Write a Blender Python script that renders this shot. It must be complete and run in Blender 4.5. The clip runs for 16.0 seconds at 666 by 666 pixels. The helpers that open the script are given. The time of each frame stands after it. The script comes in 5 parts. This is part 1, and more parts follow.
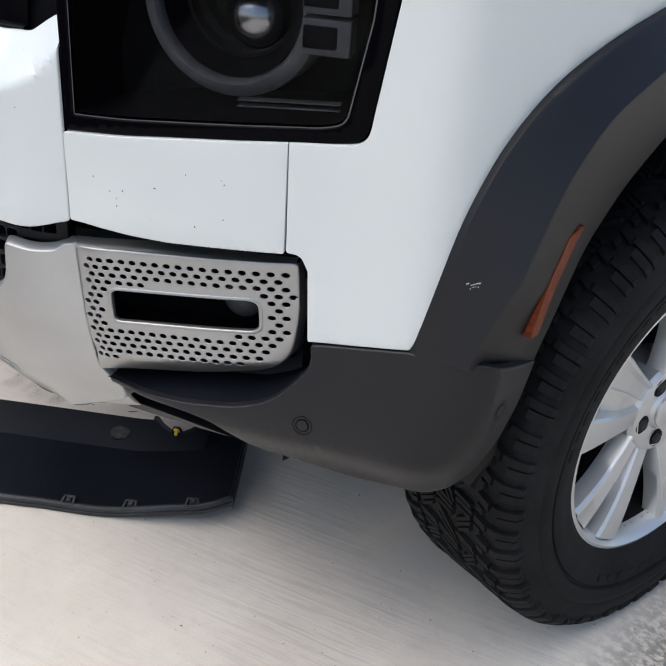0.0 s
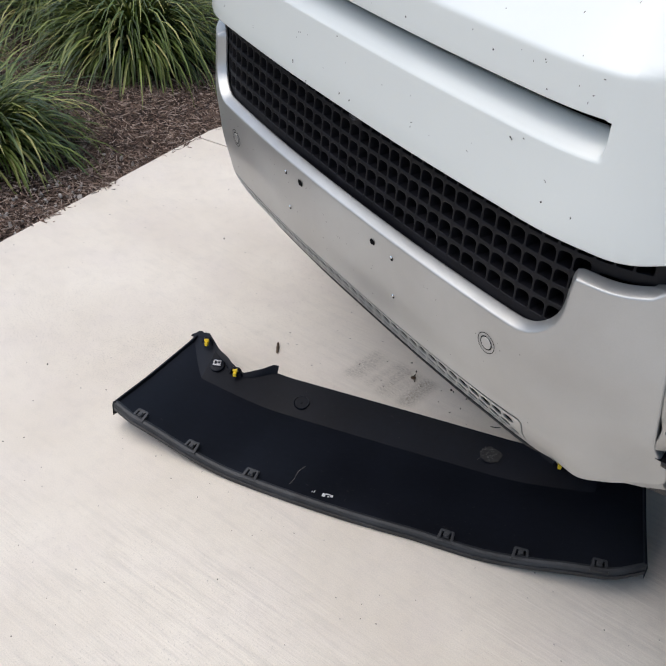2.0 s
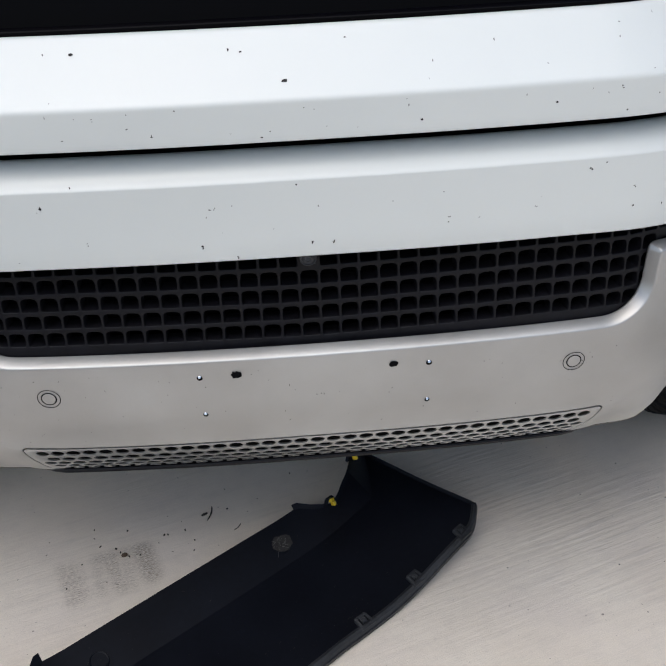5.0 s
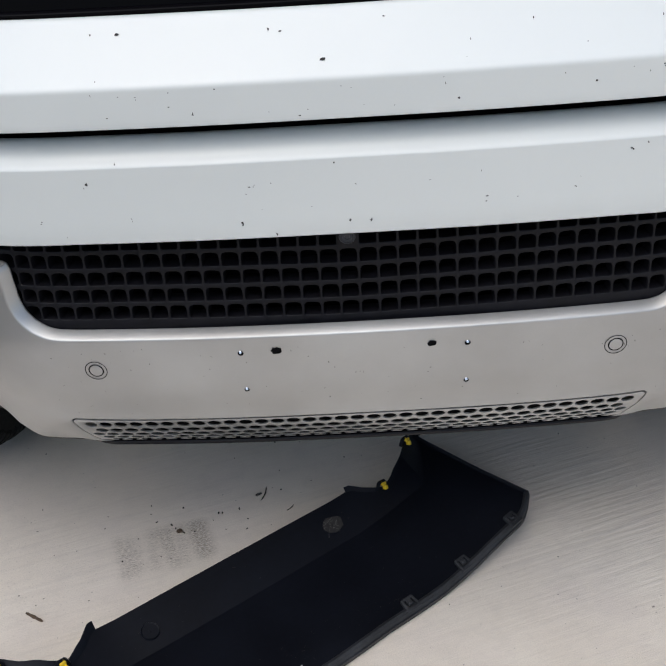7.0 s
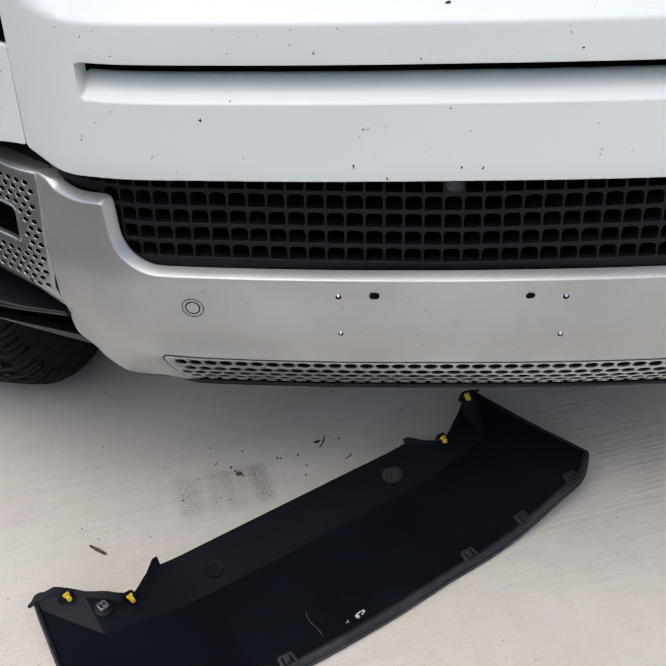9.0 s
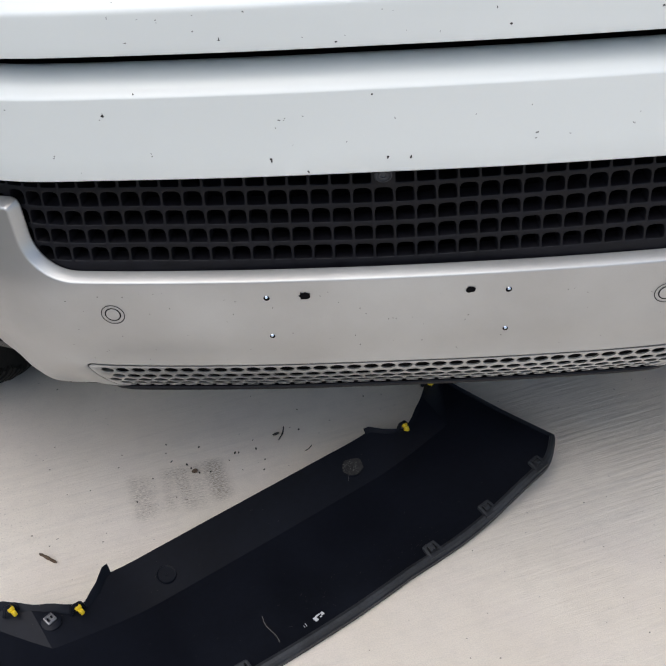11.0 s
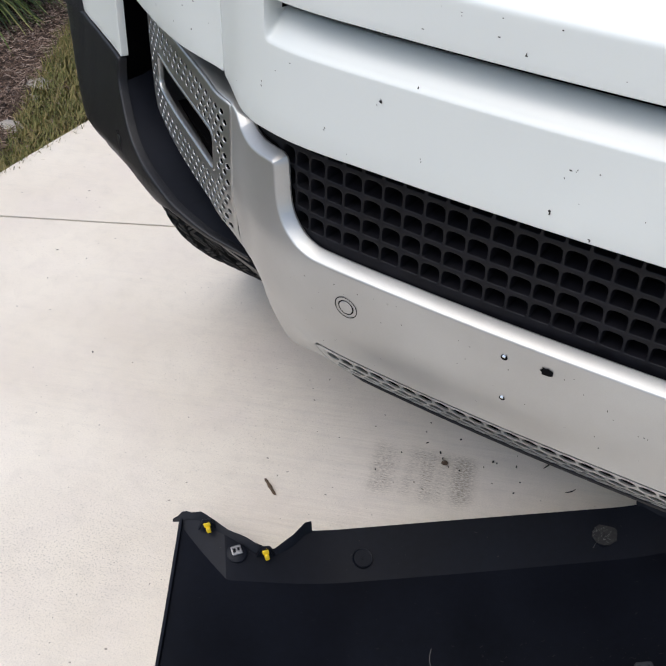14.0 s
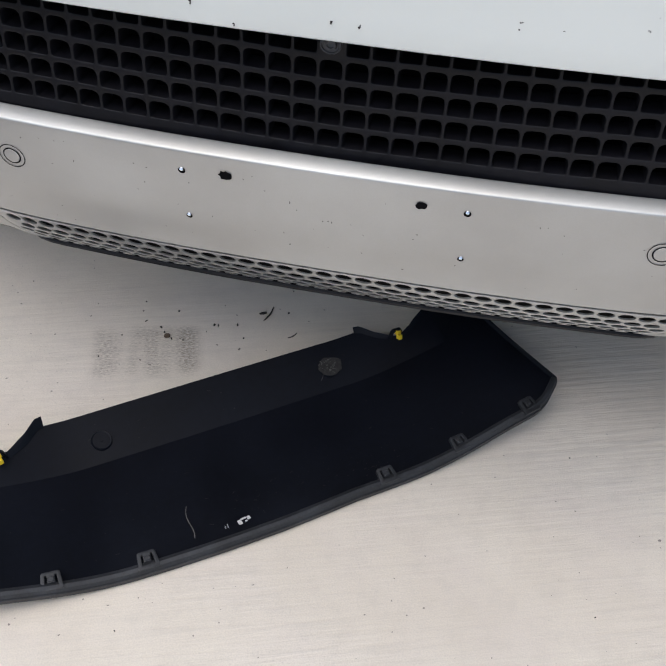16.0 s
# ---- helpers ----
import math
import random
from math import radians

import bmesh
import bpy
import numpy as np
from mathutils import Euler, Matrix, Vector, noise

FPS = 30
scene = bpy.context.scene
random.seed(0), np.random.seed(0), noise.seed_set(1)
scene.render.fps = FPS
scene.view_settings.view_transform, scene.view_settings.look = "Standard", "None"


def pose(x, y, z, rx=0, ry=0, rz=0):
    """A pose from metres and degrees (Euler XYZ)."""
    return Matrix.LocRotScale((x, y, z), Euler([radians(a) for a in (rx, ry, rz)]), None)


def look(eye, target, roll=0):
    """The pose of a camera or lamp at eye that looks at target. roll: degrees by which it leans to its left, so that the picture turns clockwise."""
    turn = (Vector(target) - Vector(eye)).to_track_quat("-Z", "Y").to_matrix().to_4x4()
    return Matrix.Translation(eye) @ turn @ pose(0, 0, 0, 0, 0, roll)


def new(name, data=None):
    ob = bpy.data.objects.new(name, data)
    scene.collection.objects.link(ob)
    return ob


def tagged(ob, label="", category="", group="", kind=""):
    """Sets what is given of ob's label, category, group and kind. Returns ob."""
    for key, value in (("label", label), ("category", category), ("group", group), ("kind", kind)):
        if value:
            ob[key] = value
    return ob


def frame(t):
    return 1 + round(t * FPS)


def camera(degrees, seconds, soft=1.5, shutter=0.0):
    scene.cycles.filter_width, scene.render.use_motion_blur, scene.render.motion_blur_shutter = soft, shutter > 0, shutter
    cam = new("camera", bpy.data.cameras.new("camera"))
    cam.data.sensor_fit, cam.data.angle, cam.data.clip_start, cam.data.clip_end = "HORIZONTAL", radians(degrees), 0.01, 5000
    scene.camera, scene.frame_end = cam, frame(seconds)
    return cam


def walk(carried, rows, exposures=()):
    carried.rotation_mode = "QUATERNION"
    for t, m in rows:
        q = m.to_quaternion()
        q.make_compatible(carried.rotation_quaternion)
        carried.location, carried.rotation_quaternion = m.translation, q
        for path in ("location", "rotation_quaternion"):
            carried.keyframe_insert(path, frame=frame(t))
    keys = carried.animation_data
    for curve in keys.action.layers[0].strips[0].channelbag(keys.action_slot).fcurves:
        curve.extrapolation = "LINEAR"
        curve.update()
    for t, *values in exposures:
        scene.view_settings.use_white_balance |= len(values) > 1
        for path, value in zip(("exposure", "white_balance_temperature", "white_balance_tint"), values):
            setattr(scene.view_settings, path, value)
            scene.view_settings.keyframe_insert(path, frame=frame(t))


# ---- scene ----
cam = camera(36.9, 16.0)
PATH = [
    (0, (1.577, -0.477, 1.37), (0.336, 0.735, 0.375), 3.3),
    (0.5, (1.541, -0.503, 1.36), (0.25, 0.632, 0.339), 3.9),
    (1, (1.486, -0.528, 1.356), (0.148, 0.535, 0.317), 4.9),
    (1.5, (1.319, -0.604, 1.322), (-0.05, 0.382, 0.249), 5.5),
    (2, (0.989, -0.635, 1.282), (-0.385, 0.296, 0.166), 4.8),
    (2.5, (0.629, -0.712, 1.271), (-0.671, 0.341, 0.175), 4.9),
    (3, (0.335, -0.828, 1.267), (-0.778, 0.463, 0.222), 2.4),
    (3.5, (0.035, -0.837, 1.26), (-0.857, 0.635, 0.242), -1.5),
    (4, (-0.067, -0.89, 1.258), (-0.423, 0.799, 0.249), -2.6),
    (4.5, (-0.066, -0.954, 1.282), (-0.025, 0.778, 0.284), -2.4),
    (4.7, (-0.055, -0.96, 1.285), (0.05, 0.775, 0.295), -2.3),
    (6.8, (0.019, -0.977, 1.274), (-0.021, 0.766, 0.293), -3.9),
    (7, (0.011, -0.986, 1.273), (-0.047, 0.751, 0.282), -3.9),
    (7.5, (-0.004, -0.998, 1.271), (-0.09, 0.722, 0.254), -3.6),
    (8, (-0.034, -1.001, 1.264), (-0.13, 0.704, 0.223), -3.0),
    (8.5, (-0.073, -0.996, 1.262), (-0.169, 0.698, 0.203), -2.3),
    (8.7, (-0.083, -0.999, 1.267), (-0.179, 0.694, 0.207), -1.9),
    (10.8, (-0.041, -0.936, 1.263), (-0.12, 0.727, 0.155), -3.3),
    (11, (-0.019, -0.913, 1.258), (-0.095, 0.744, 0.14), -3.7),
    (11.5, (0.067, -0.86, 1.241), (-0.002, 0.776, 0.093), -4.1),
    (12, (0.141, -0.813, 1.255), (0.087, 0.805, 0.08), -3.6),
    (12.5, (0.136, -0.713, 1.26), (0.07, 0.897, 0.075), 1.0),
    (13, (0.132, -0.648, 1.258), (-0.272, 0.887, 0.042), 3.0),
    (13.5, (0.106, -0.674, 1.269), (-0.62, 0.731, 0.044), 2.5),
    (14, (0.091, -0.681, 1.264), (-0.701, 0.681, 0.031), 1.5),
    (14.5, (0.134, -0.636, 1.26), (-0.507, 0.788, 0.01), 0.1),
    (15, (0.187, -0.625, 1.253), (-0.272, 0.848, -0.02), -0.1),
    (15.5, (0.213, -0.651, 1.231), (-0.13, 0.826, -0.073), 1.3),
    (16, (0.148, -0.728, 1.186), (-0.108, 0.743, -0.145), 3.0),
]
EXPOSURES = [(0, 0.48), (0.5, 0.45), (1.0, 0.37), (2.0, 0.33), (3.5, 0.38), (4.2, 0.26), (4.7, 0.16), (6.8, 0.16), (8.0, 0.25), (11.0, 0.34), (12.0, 0.33), (12.5, 0.26), (13.2, 0.30), (14.0, 0.42), (15.0, 0.36), (16.0, 0.34)]
walk(cam, [(t, look(eye, target, roll)) for t, eye, target, roll in PATH], EXPOSURES)


from mathutils import geometry

# ---------- light ----------
world = bpy.data.worlds.new("overcast_sky")
scene.world = world
world.use_nodes = True
wn = world.node_tree
sky = wn.nodes.new("ShaderNodeTexSky")
sky.sky_type = 'NISHITA'
sky.sun_disc = False
sky.sun_elevation, sky.sun_rotation = radians(64), radians(206)
sky.air_density, sky.dust_density, sky.ozone_density = 1.0, 2.2, 0.95
wn.links.new(sky.outputs[0], wn.nodes["Background"].inputs[0])
wn.nodes["Background"].inputs[1].default_value = 0.138

sun = new("sun", bpy.data.lights.new("sun", 'SUN'))
sun.data.energy, sun.data.angle, sun.data.color = 1.55, radians(75), (1.0, 0.98, 0.945)
sun.matrix_world = look((-0.6, -1.3, 3.2), (0, 0, 0))


# ---------- materials ----------
def material(name, colour, rough=0.5, metal=0.0, coat=0.0, spec=0.5, var=0.0, scale=8.0, grain=0.0, grain_scale=300.0,
             bump=0.0, bump_scale=200.0, dark=None, rough_var=0.0):
    """Principled surface with colour varied at two scales and a fine relief."""
    m = bpy.data.materials.new(name)
    m.use_nodes = True
    nt = m.node_tree
    b = nt.nodes["Principled BSDF"]
    b.inputs["Base Color"].default_value = (*colour, 1)
    b.inputs["Roughness"].default_value = rough
    b.inputs["Metallic"].default_value = metal
    b.inputs["Coat Weight"].default_value = coat
    b.inputs["Coat Roughness"].default_value = 0.04
    b.inputs["Specular IOR Level"].default_value = spec
    tc = nt.nodes.new("ShaderNodeTexCoord")
    if var or grain:
        n1, n2 = nt.nodes.new("ShaderNodeTexNoise"), nt.nodes.new("ShaderNodeTexNoise")
        n1.inputs["Scale"].default_value, n1.inputs["Detail"].default_value = scale, 5
        n2.inputs["Scale"].default_value, n2.inputs["Detail"].default_value = grain_scale, 2
        for n in (n1, n2):
            nt.links.new(tc.outputs["Object"], n.inputs["Vector"])
        mix = nt.nodes.new("ShaderNodeMix")
        mix.data_type = 'RGBA'
        dk = dark or tuple(c * (1 - var) for c in colour)
        mix.inputs[6].default_value, mix.inputs[7].default_value = (*dk, 1), (*[min(1, c * (1 + var * 0.5)) for c in colour], 1)
        ramp = nt.nodes.new("ShaderNodeMapRange")
        ramp.inputs[1].default_value, ramp.inputs[2].default_value = 0.3, 0.7
        add = nt.nodes.new("ShaderNodeMath")
        add.operation = 'MULTIPLY_ADD'
        add.inputs[1].default_value = grain
        nt.links.new(n2.outputs["Fac"], add.inputs[0])
        nt.links.new(n1.outputs["Fac"], add.inputs[2])
        sub = nt.nodes.new("ShaderNodeMath")
        sub.operation = 'SUBTRACT'
        sub.inputs[1].default_value = grain * 0.5
        nt.links.new(add.outputs[0], sub.inputs[0])
        nt.links.new(sub.outputs[0], ramp.inputs[0])
        nt.links.new(ramp.outputs[0], mix.inputs[0])
        nt.links.new(mix.outputs[2], b.inputs["Base Color"])
        if rough_var:
            rr = nt.nodes.new("ShaderNodeMapRange")
            rr.inputs[3].default_value, rr.inputs[4].default_value = max(0, rough - rough_var), min(1, rough + rough_var)
            nt.links.new(n1.outputs["Fac"], rr.inputs[0])
            nt.links.new(rr.outputs[0], b.inputs["Roughness"])
    if bump:
        nb, bp = nt.nodes.new("ShaderNodeTexNoise"), nt.nodes.new("ShaderNodeBump")
        nb.inputs["Scale"].default_value, nb.inputs["Detail"].default_value = bump_scale, 3
        bp.inputs["Strength"].default_value, bp.inputs["Distance"].default_value = bump, 0.002
        nt.links.new(tc.outputs["Object"], nb.inputs["Vector"])
        nt.links.new(nb.outputs["Fac"], bp.inputs["Height"])
        nt.links.new(bp.outputs[0], b.inputs["Normal"])
    return m


WHITE = material("white_paint", (0.664, 0.690, 0.664), 0.32, coat=0.35, var=0.03, scale=3, grain=0.1)
SILVER = material("silver_satin_paint", (0.50, 0.508, 0.500), 0.37, metal=0.66, var=0.05, dark=(0.395, 0.390, 0.378), scale=5, grain=0.15, grain_scale=900, rough_var=0.06)
FRAMEGREY = material("grey_satin_metal", (0.40, 0.405, 0.40), 0.36, metal=0.9, var=0.08, scale=6, grain=0.3, grain_scale=900, rough_var=0.06)
PLASTIC = material("black_grained_plastic", (0.0074, 0.0077, 0.0102), 0.40, spec=0.38, var=0.25, scale=5, grain=0.3, grain_scale=700, bump=0.25, bump_scale=900, rough_var=0.08)
# near black, barely glossy: the shade of cavities is put into the colour
DARK = material("shade_black_plastic", (0.003, 0.003, 0.004), 0.8, spec=0.08, var=0.2, scale=20)
GRILLE = material("grille_plastic", (0.0046, 0.0046, 0.0070), 0.5, spec=0.24, var=0.5, scale=30, grain=0.4, grain_scale=200, dark=(0.004, 0.004, 0.0055), rough_var=0.1)
GLOSS = material("gloss_black", (0.0015, 0.0015, 0.0025), 0.10, spec=0.045)
LAMPDARK = material("lamp_dark_plastic", (0.0016, 0.0016, 0.0026), 0.30, spec=0.06, var=0.2, scale=30)
LAMPGREY = material("lamp_ring_plastic", (0.075, 0.076, 0.080), 0.35, var=0.15, scale=60)
LAMPMID = material("lamp_trim_plastic", (0.045, 0.045, 0.048), 0.4, spec=0.3, var=0.2, scale=60)
CAMGREY = material("camera_housing_plastic", (0.065, 0.065, 0.07), 0.35, var=0.15, scale=60)
PROJECTOR = material("lamp_projector_metal", (0.30, 0.30, 0.30), 0.22, metal=1.0)
CHROME = material("bright_metal", (0.75, 0.75, 0.75), 0.12, metal=1.0)
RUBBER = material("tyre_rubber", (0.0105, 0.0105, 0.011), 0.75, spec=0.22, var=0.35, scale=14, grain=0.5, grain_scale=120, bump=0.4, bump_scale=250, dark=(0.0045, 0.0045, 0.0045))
RIM = material("silver_alloy_paint", (0.68, 0.675, 0.66), 0.34, metal=0.6, var=0.05, scale=10, grain=0.15, coat=0.4)
ORANGE = material("orange_reflector_plastic", (0.22, 0.042, 0.008), 0.35, spec=0.3, var=0.5, scale=160, bump=0.6, bump_scale=500)
VALANCE = material("smooth_black_plastic", (0.0046, 0.0056, 0.0092), 0.48, spec=0.17, var=0.5, scale=6, grain=0.4, grain_scale=90, dark=(0.0030, 0.0036, 0.0060), bump=0.1, bump_scale=60, rough_var=0.12)
RIMGREY = material("worn_grey_plastic", (0.021, 0.0225, 0.026), 0.55, var=0.5, scale=25, grain=0.5, grain_scale=300)
YELLOW = material("yellow_clip_plastic", (0.75, 0.52, 0.02), 0.4, var=0.2, scale=90)
DIRT = material("dried_bug_dirt", (0.025, 0.022, 0.02), 0.9, var=0.4, scale=300)
TWIG = material("dry_twig", (0.10, 0.065, 0.04), 0.9, var=0.5, scale=120, bump=0.5, bump_scale=400)
STONE = material("pale_stone", (0.38, 0.345, 0.30), 0.9, var=0.3, scale=25, grain=0.4, grain_scale=150, bump=0.5, bump_scale=120)
SCUFFED = material("scuffed_plastic", (0.024, 0.022, 0.020), 0.75, var=0.75, scale=160, grain=0.5, grain_scale=500)
WORNSTEEL = material("worn_steel", (0.30, 0.30, 0.31), 0.42, metal=0.9, var=0.35, scale=200, grain=0.4, grain_scale=900)
FADED = material("faded_scrape", (0.13, 0.125, 0.118), 0.8, var=0.4, scale=300)
MARK = material("white_scratch", (0.55, 0.55, 0.55), 0.7, var=0.3, scale=400)
WINDOW = material("tinted_glass", (0.012, 0.014, 0.015), 0.05, coat=0.3)


def clear_material():
    m = bpy.data.materials.new("clear_lamp_cover")
    m.use_nodes = True
    nt = m.node_tree
    nt.nodes.remove(nt.nodes["Principled BSDF"])
    t, g, x, f = (nt.nodes.new("ShaderNode" + k) for k in ("BsdfTransparent", "BsdfGlossy", "MixShader", "Fresnel"))
    t.inputs[0].default_value = (0.85, 0.86, 0.88, 1)
    g.inputs["Roughness"].default_value = 0.02
    f.inputs[0].default_value = 1.16
    for a, b in ((f.outputs[0], x.inputs[0]), (t.outputs[0], x.inputs[1]), (g.outputs[0], x.inputs[2]), (x.outputs[0], nt.nodes["Material Output"].inputs[0])):
        nt.links.new(a, b)
    return m


CLEAR = clear_material()


def concrete_material():
    m = bpy.data.materials.new("broomed_concrete")
    m.use_nodes = True
    nt = m.node_tree
    N, L = nt.nodes.new, nt.links.new
    b = nt.nodes["Principled BSDF"]
    b.inputs["Roughness"].default_value = 0.85
    b.inputs["Specular IOR Level"].default_value = 0.3
    tc = N("ShaderNodeTexCoord")

    def noise_at(scale, detail=4, vec=None, rough=0.55):
        n = N("ShaderNodeTexNoise")
        n.inputs["Scale"].default_value, n.inputs["Detail"].default_value, n.inputs["Roughness"].default_value = scale, detail, rough
        L(vec or tc.outputs["Object"], n.inputs["Vector"])
        return n.outputs["Fac"]

    def ramp(v, lo, hi, a=0.0, c=1.0):
        r = N("ShaderNodeMapRange")
        for k, q in zip((1, 2, 3, 4), (lo, hi, a, c)):
            r.inputs[k].default_value = q
        L(v, r.inputs[0])
        return r.outputs[0]

    def mix(fac, a, c):
        x = N("ShaderNodeMix")
        x.data_type = 'RGBA'
        L(fac, x.inputs[0])
        for k, q in ((6, a), (7, c)):
            if isinstance(q, tuple):
                x.inputs[k].default_value = (*q, 1)
            else:
                L(q, x.inputs[k])
        return x.outputs[2]

    def times(a, c):
        x = N("ShaderNodeMath")
        x.operation = 'MULTIPLY'
        L(a, x.inputs[0])
        if isinstance(c, float):
            x.inputs[1].default_value = c
        else:
            L(c, x.inputs[1])
        return x.outputs[0]

    # broom strokes run along the slab, at 21 degrees to the car
    mp = N("ShaderNodeMapping")
    mp.vector_type = 'TEXTURE'
    mp.inputs["Rotation"].default_value[2] = radians(19)
    mp.inputs["Scale"].default_value = (0.09, 0.0050, 1.0)
    L(tc.outputs["Object"], mp.inputs["Vector"])
    stroke = noise_at(1.0, 4, mp.outputs[0], 0.65)
    # broader ridges left by the broom, in sweeps
    mw = N("ShaderNodeMapping")
    mw.vector_type = 'TEXTURE'
    mw.inputs["Rotation"].default_value[2] = radians(20)
    mw.inputs["Scale"].default_value = (0.20, 0.0130, 1.0)
    L(tc.outputs["Object"], mw.inputs["Vector"])
    ridge = noise_at(1.0, 3, mw.outputs[0], 0.6)
    sx = N("ShaderNodeSeparateXYZ")
    L(tc.outputs["Object"], sx.inputs[0])
    swept = ramp(sx.outputs[0], -0.75, 0.35, 0.25, 1.0)
    patch = times(ramp(noise_at(1.7, 3), 0.36, 0.58), swept)
    col = mix(ramp(noise_at(2.3, 6), 0.3, 0.7), (0.674, 0.601, 0.503), (0.797, 0.731, 0.628))
    col = mix(times(ramp(noise_at(5.5, 5), 0.45, 0.75), 0.40), col, (0.66, 0.585, 0.54))
    col = mix(times(ramp(noise_at(420.0, 2), 0.35, 0.75), 0.30), col, (0.44, 0.405, 0.37))
    col = mix(times(times(ramp(stroke, 0.50, 0.72), patch), 0.14), col, (0.42, 0.385, 0.345))
    col = mix(times(times(ramp(ridge, 0.52, 0.64), patch), 0.34), col, (0.47, 0.43, 0.385))
    col = mix(times(ramp(noise_at(26.0, 6, None, 0.68), 0.48, 0.70), 0.22), col, (0.50, 0.455, 0.40))
    # pits where the cement skin has worn off, in patches
    worn = times(ramp(noise_at(230.0, 3), 0.60, 0.70), ramp(noise_at(1.1, 3), 0.50, 0.66))
    col = mix(times(worn, 0.45), col, (0.32, 0.285, 0.25))
    speck = ramp(noise_at(105.0, 1), 0.765, 0.79)
    col = mix(times(speck, 0.8), col, (0.12, 0.10, 0.085))

    # a square of grey smudge, streaked across
    def smudge(cx, cy, turn, w, h, soft):
        q = N("ShaderNodeMapping")
        q.vector_type = 'TEXTURE'
        q.inputs["Location"].default_value = (cx, cy, 0)
        q.inputs["Rotation"].default_value[2] = radians(turn)
        L(tc.outputs["Object"], q.inputs["Vector"])
        sp = N("ShaderNodeSeparateXYZ")
        L(q.outputs[0], sp.inputs[0])
        out = None
        for k, half in ((0, w), (1, h)):
            ab = N("ShaderNodeMath")
            ab.operation = 'ABSOLUTE'
            L(sp.outputs[k], ab.inputs[0])
            r = ramp(ab.outputs[0], half - soft, half + soft, 1.0, 0.0)
            out = r if out is None else times(out, r)
        return out, q

    sm, q = smudge(-0.388, 0.455, 16, 0.088, 0.060, 0.012)
    mq = N("ShaderNodeMapping")
    mq.inputs["Scale"].default_value = (30, 330, 1)
    L(q.outputs[0], mq.inputs["Vector"])
    bars = ramp(noise_at(1.0, 3, mq.outputs[0]), 0.36, 0.60, 0.35, 1.0)
    mc = N("ShaderNodeMapping")
    mc.inputs["Scale"].default_value = (24, 3.0, 1)
    mc.inputs["Location"].default_value = (3.1, 0.4, 0)
    L(q.outputs[0], mc.inputs["Vector"])
    columns = ramp(noise_at(1.0, 1, mc.outputs[0]), 0.36, 0.54, 0.15, 1.0)
    ms = N("ShaderNodeMapping")
    ms.inputs["Scale"].default_value = (170, 520, 1)
    L(q.outputs[0], ms.inputs["Vector"])
    spots = ramp(noise_at(1.0, 3, ms.outputs[0]), 0.36, 0.62)
    col = mix(times(times(times(sm, columns), times(bars, spots)), 0.80), col, (0.24, 0.208, 0.168))
    edge_sm, _ = smudge(-0.318, 0.480, 20, 0.020, 0.052, 0.012)
    col = mix(times(times(edge_sm, spots), 0.55), col, (0.22, 0.188, 0.15))
    # a worn patch where fine sand shows
    sm3, _ = smudge(-0.84, -0.05, 33, 0.26, 0.14, 0.13)
    col = mix(times(times(sm3, ramp(noise_at(330.0, 3), 0.54, 0.66)), 0.60), col, (0.30, 0.27, 0.235))
    # rough, mottled ground beside the wheel
    sm2, _ = smudge(1.88, 1.1, 4, 0.86, 1.6, 0.06)
    col = mix(times(times(sm2, ramp(noise_at(60.0, 5), 0.40, 0.56)), 0.85), col, (0.17, 0.165, 0.13))
    L(col, b.inputs["Base Color"])
    bp = N("ShaderNodeBump")
    bp.inputs["Strength"].default_value, bp.inputs["Distance"].default_value = 0.35, 0.003
    hs = N("ShaderNodeMath")
    hs.operation = 'ADD'
    L(times(stroke, 0.30), hs.inputs[0])
    L(times(noise_at(420.0, 3), 0.35), hs.inputs[1])
    h2 = N("ShaderNodeMath")
    h2.operation = 'ADD'
    L(hs.outputs[0], h2.inputs[0])
    L(times(times(ridge, patch), 2.4), h2.inputs[1])
    L(h2.outputs[0], bp.inputs["Height"])
    L(bp.outputs[0], b.inputs["Normal"])
    return m


CONCRETE = concrete_material()
SOIL = material("mulch_soil", (0.085, 0.058, 0.044), 0.95, var=0.5, scale=40, grain=0.6, grain_scale=160, bump=0.9, bump_scale=90, dark=(0.02, 0.014, 0.011))


def varied(name, a, b, rough=0.6, single=False):
    """Colour that changes from piece to piece of one joined mesh."""
    m = bpy.data.materials.new(name)
    m.use_nodes = True
    nt = m.node_tree
    p = nt.nodes["Principled BSDF"]
    p.inputs["Roughness"].default_value = rough
    g, r, mx = nt.nodes.new("ShaderNodeNewGeometry"), nt.nodes.new("ShaderNodeValToRGB"), nt.nodes.new("ShaderNodeMix")
    mx.data_type = 'RGBA'
    n = nt.nodes.new("ShaderNodeTexNoise")
    n.inputs["Scale"].default_value = 60
    tc = nt.nodes.new("ShaderNodeTexCoord")
    nt.links.new(tc.outputs["Object"], n.inputs["Vector"])
    e = r.color_ramp.elements
    e[0].color, e[1].color = (*a[0], 1), (*a[-1], 1)
    for k, c in enumerate(a[1:-1]):
        el = e.new((k + 1) / (len(a) - 1))
        el.color = (*c, 1)
    if single:
        g = nt.nodes.new("ShaderNodeObjectInfo")
    nt.links.new(g.outputs["Random" if single else "Random Per Island"], r.inputs[0])
    nt.links.new(n.outputs["Fac"], mx.inputs[0])
    nt.links.new(r.outputs[0], mx.inputs[6])
    mx.blend_type = 'MULTIPLY'
    mx.inputs[7].default_value = (*b, 1)
    nt.links.new(mx.outputs[2], p.inputs["Base Color"])
    return m


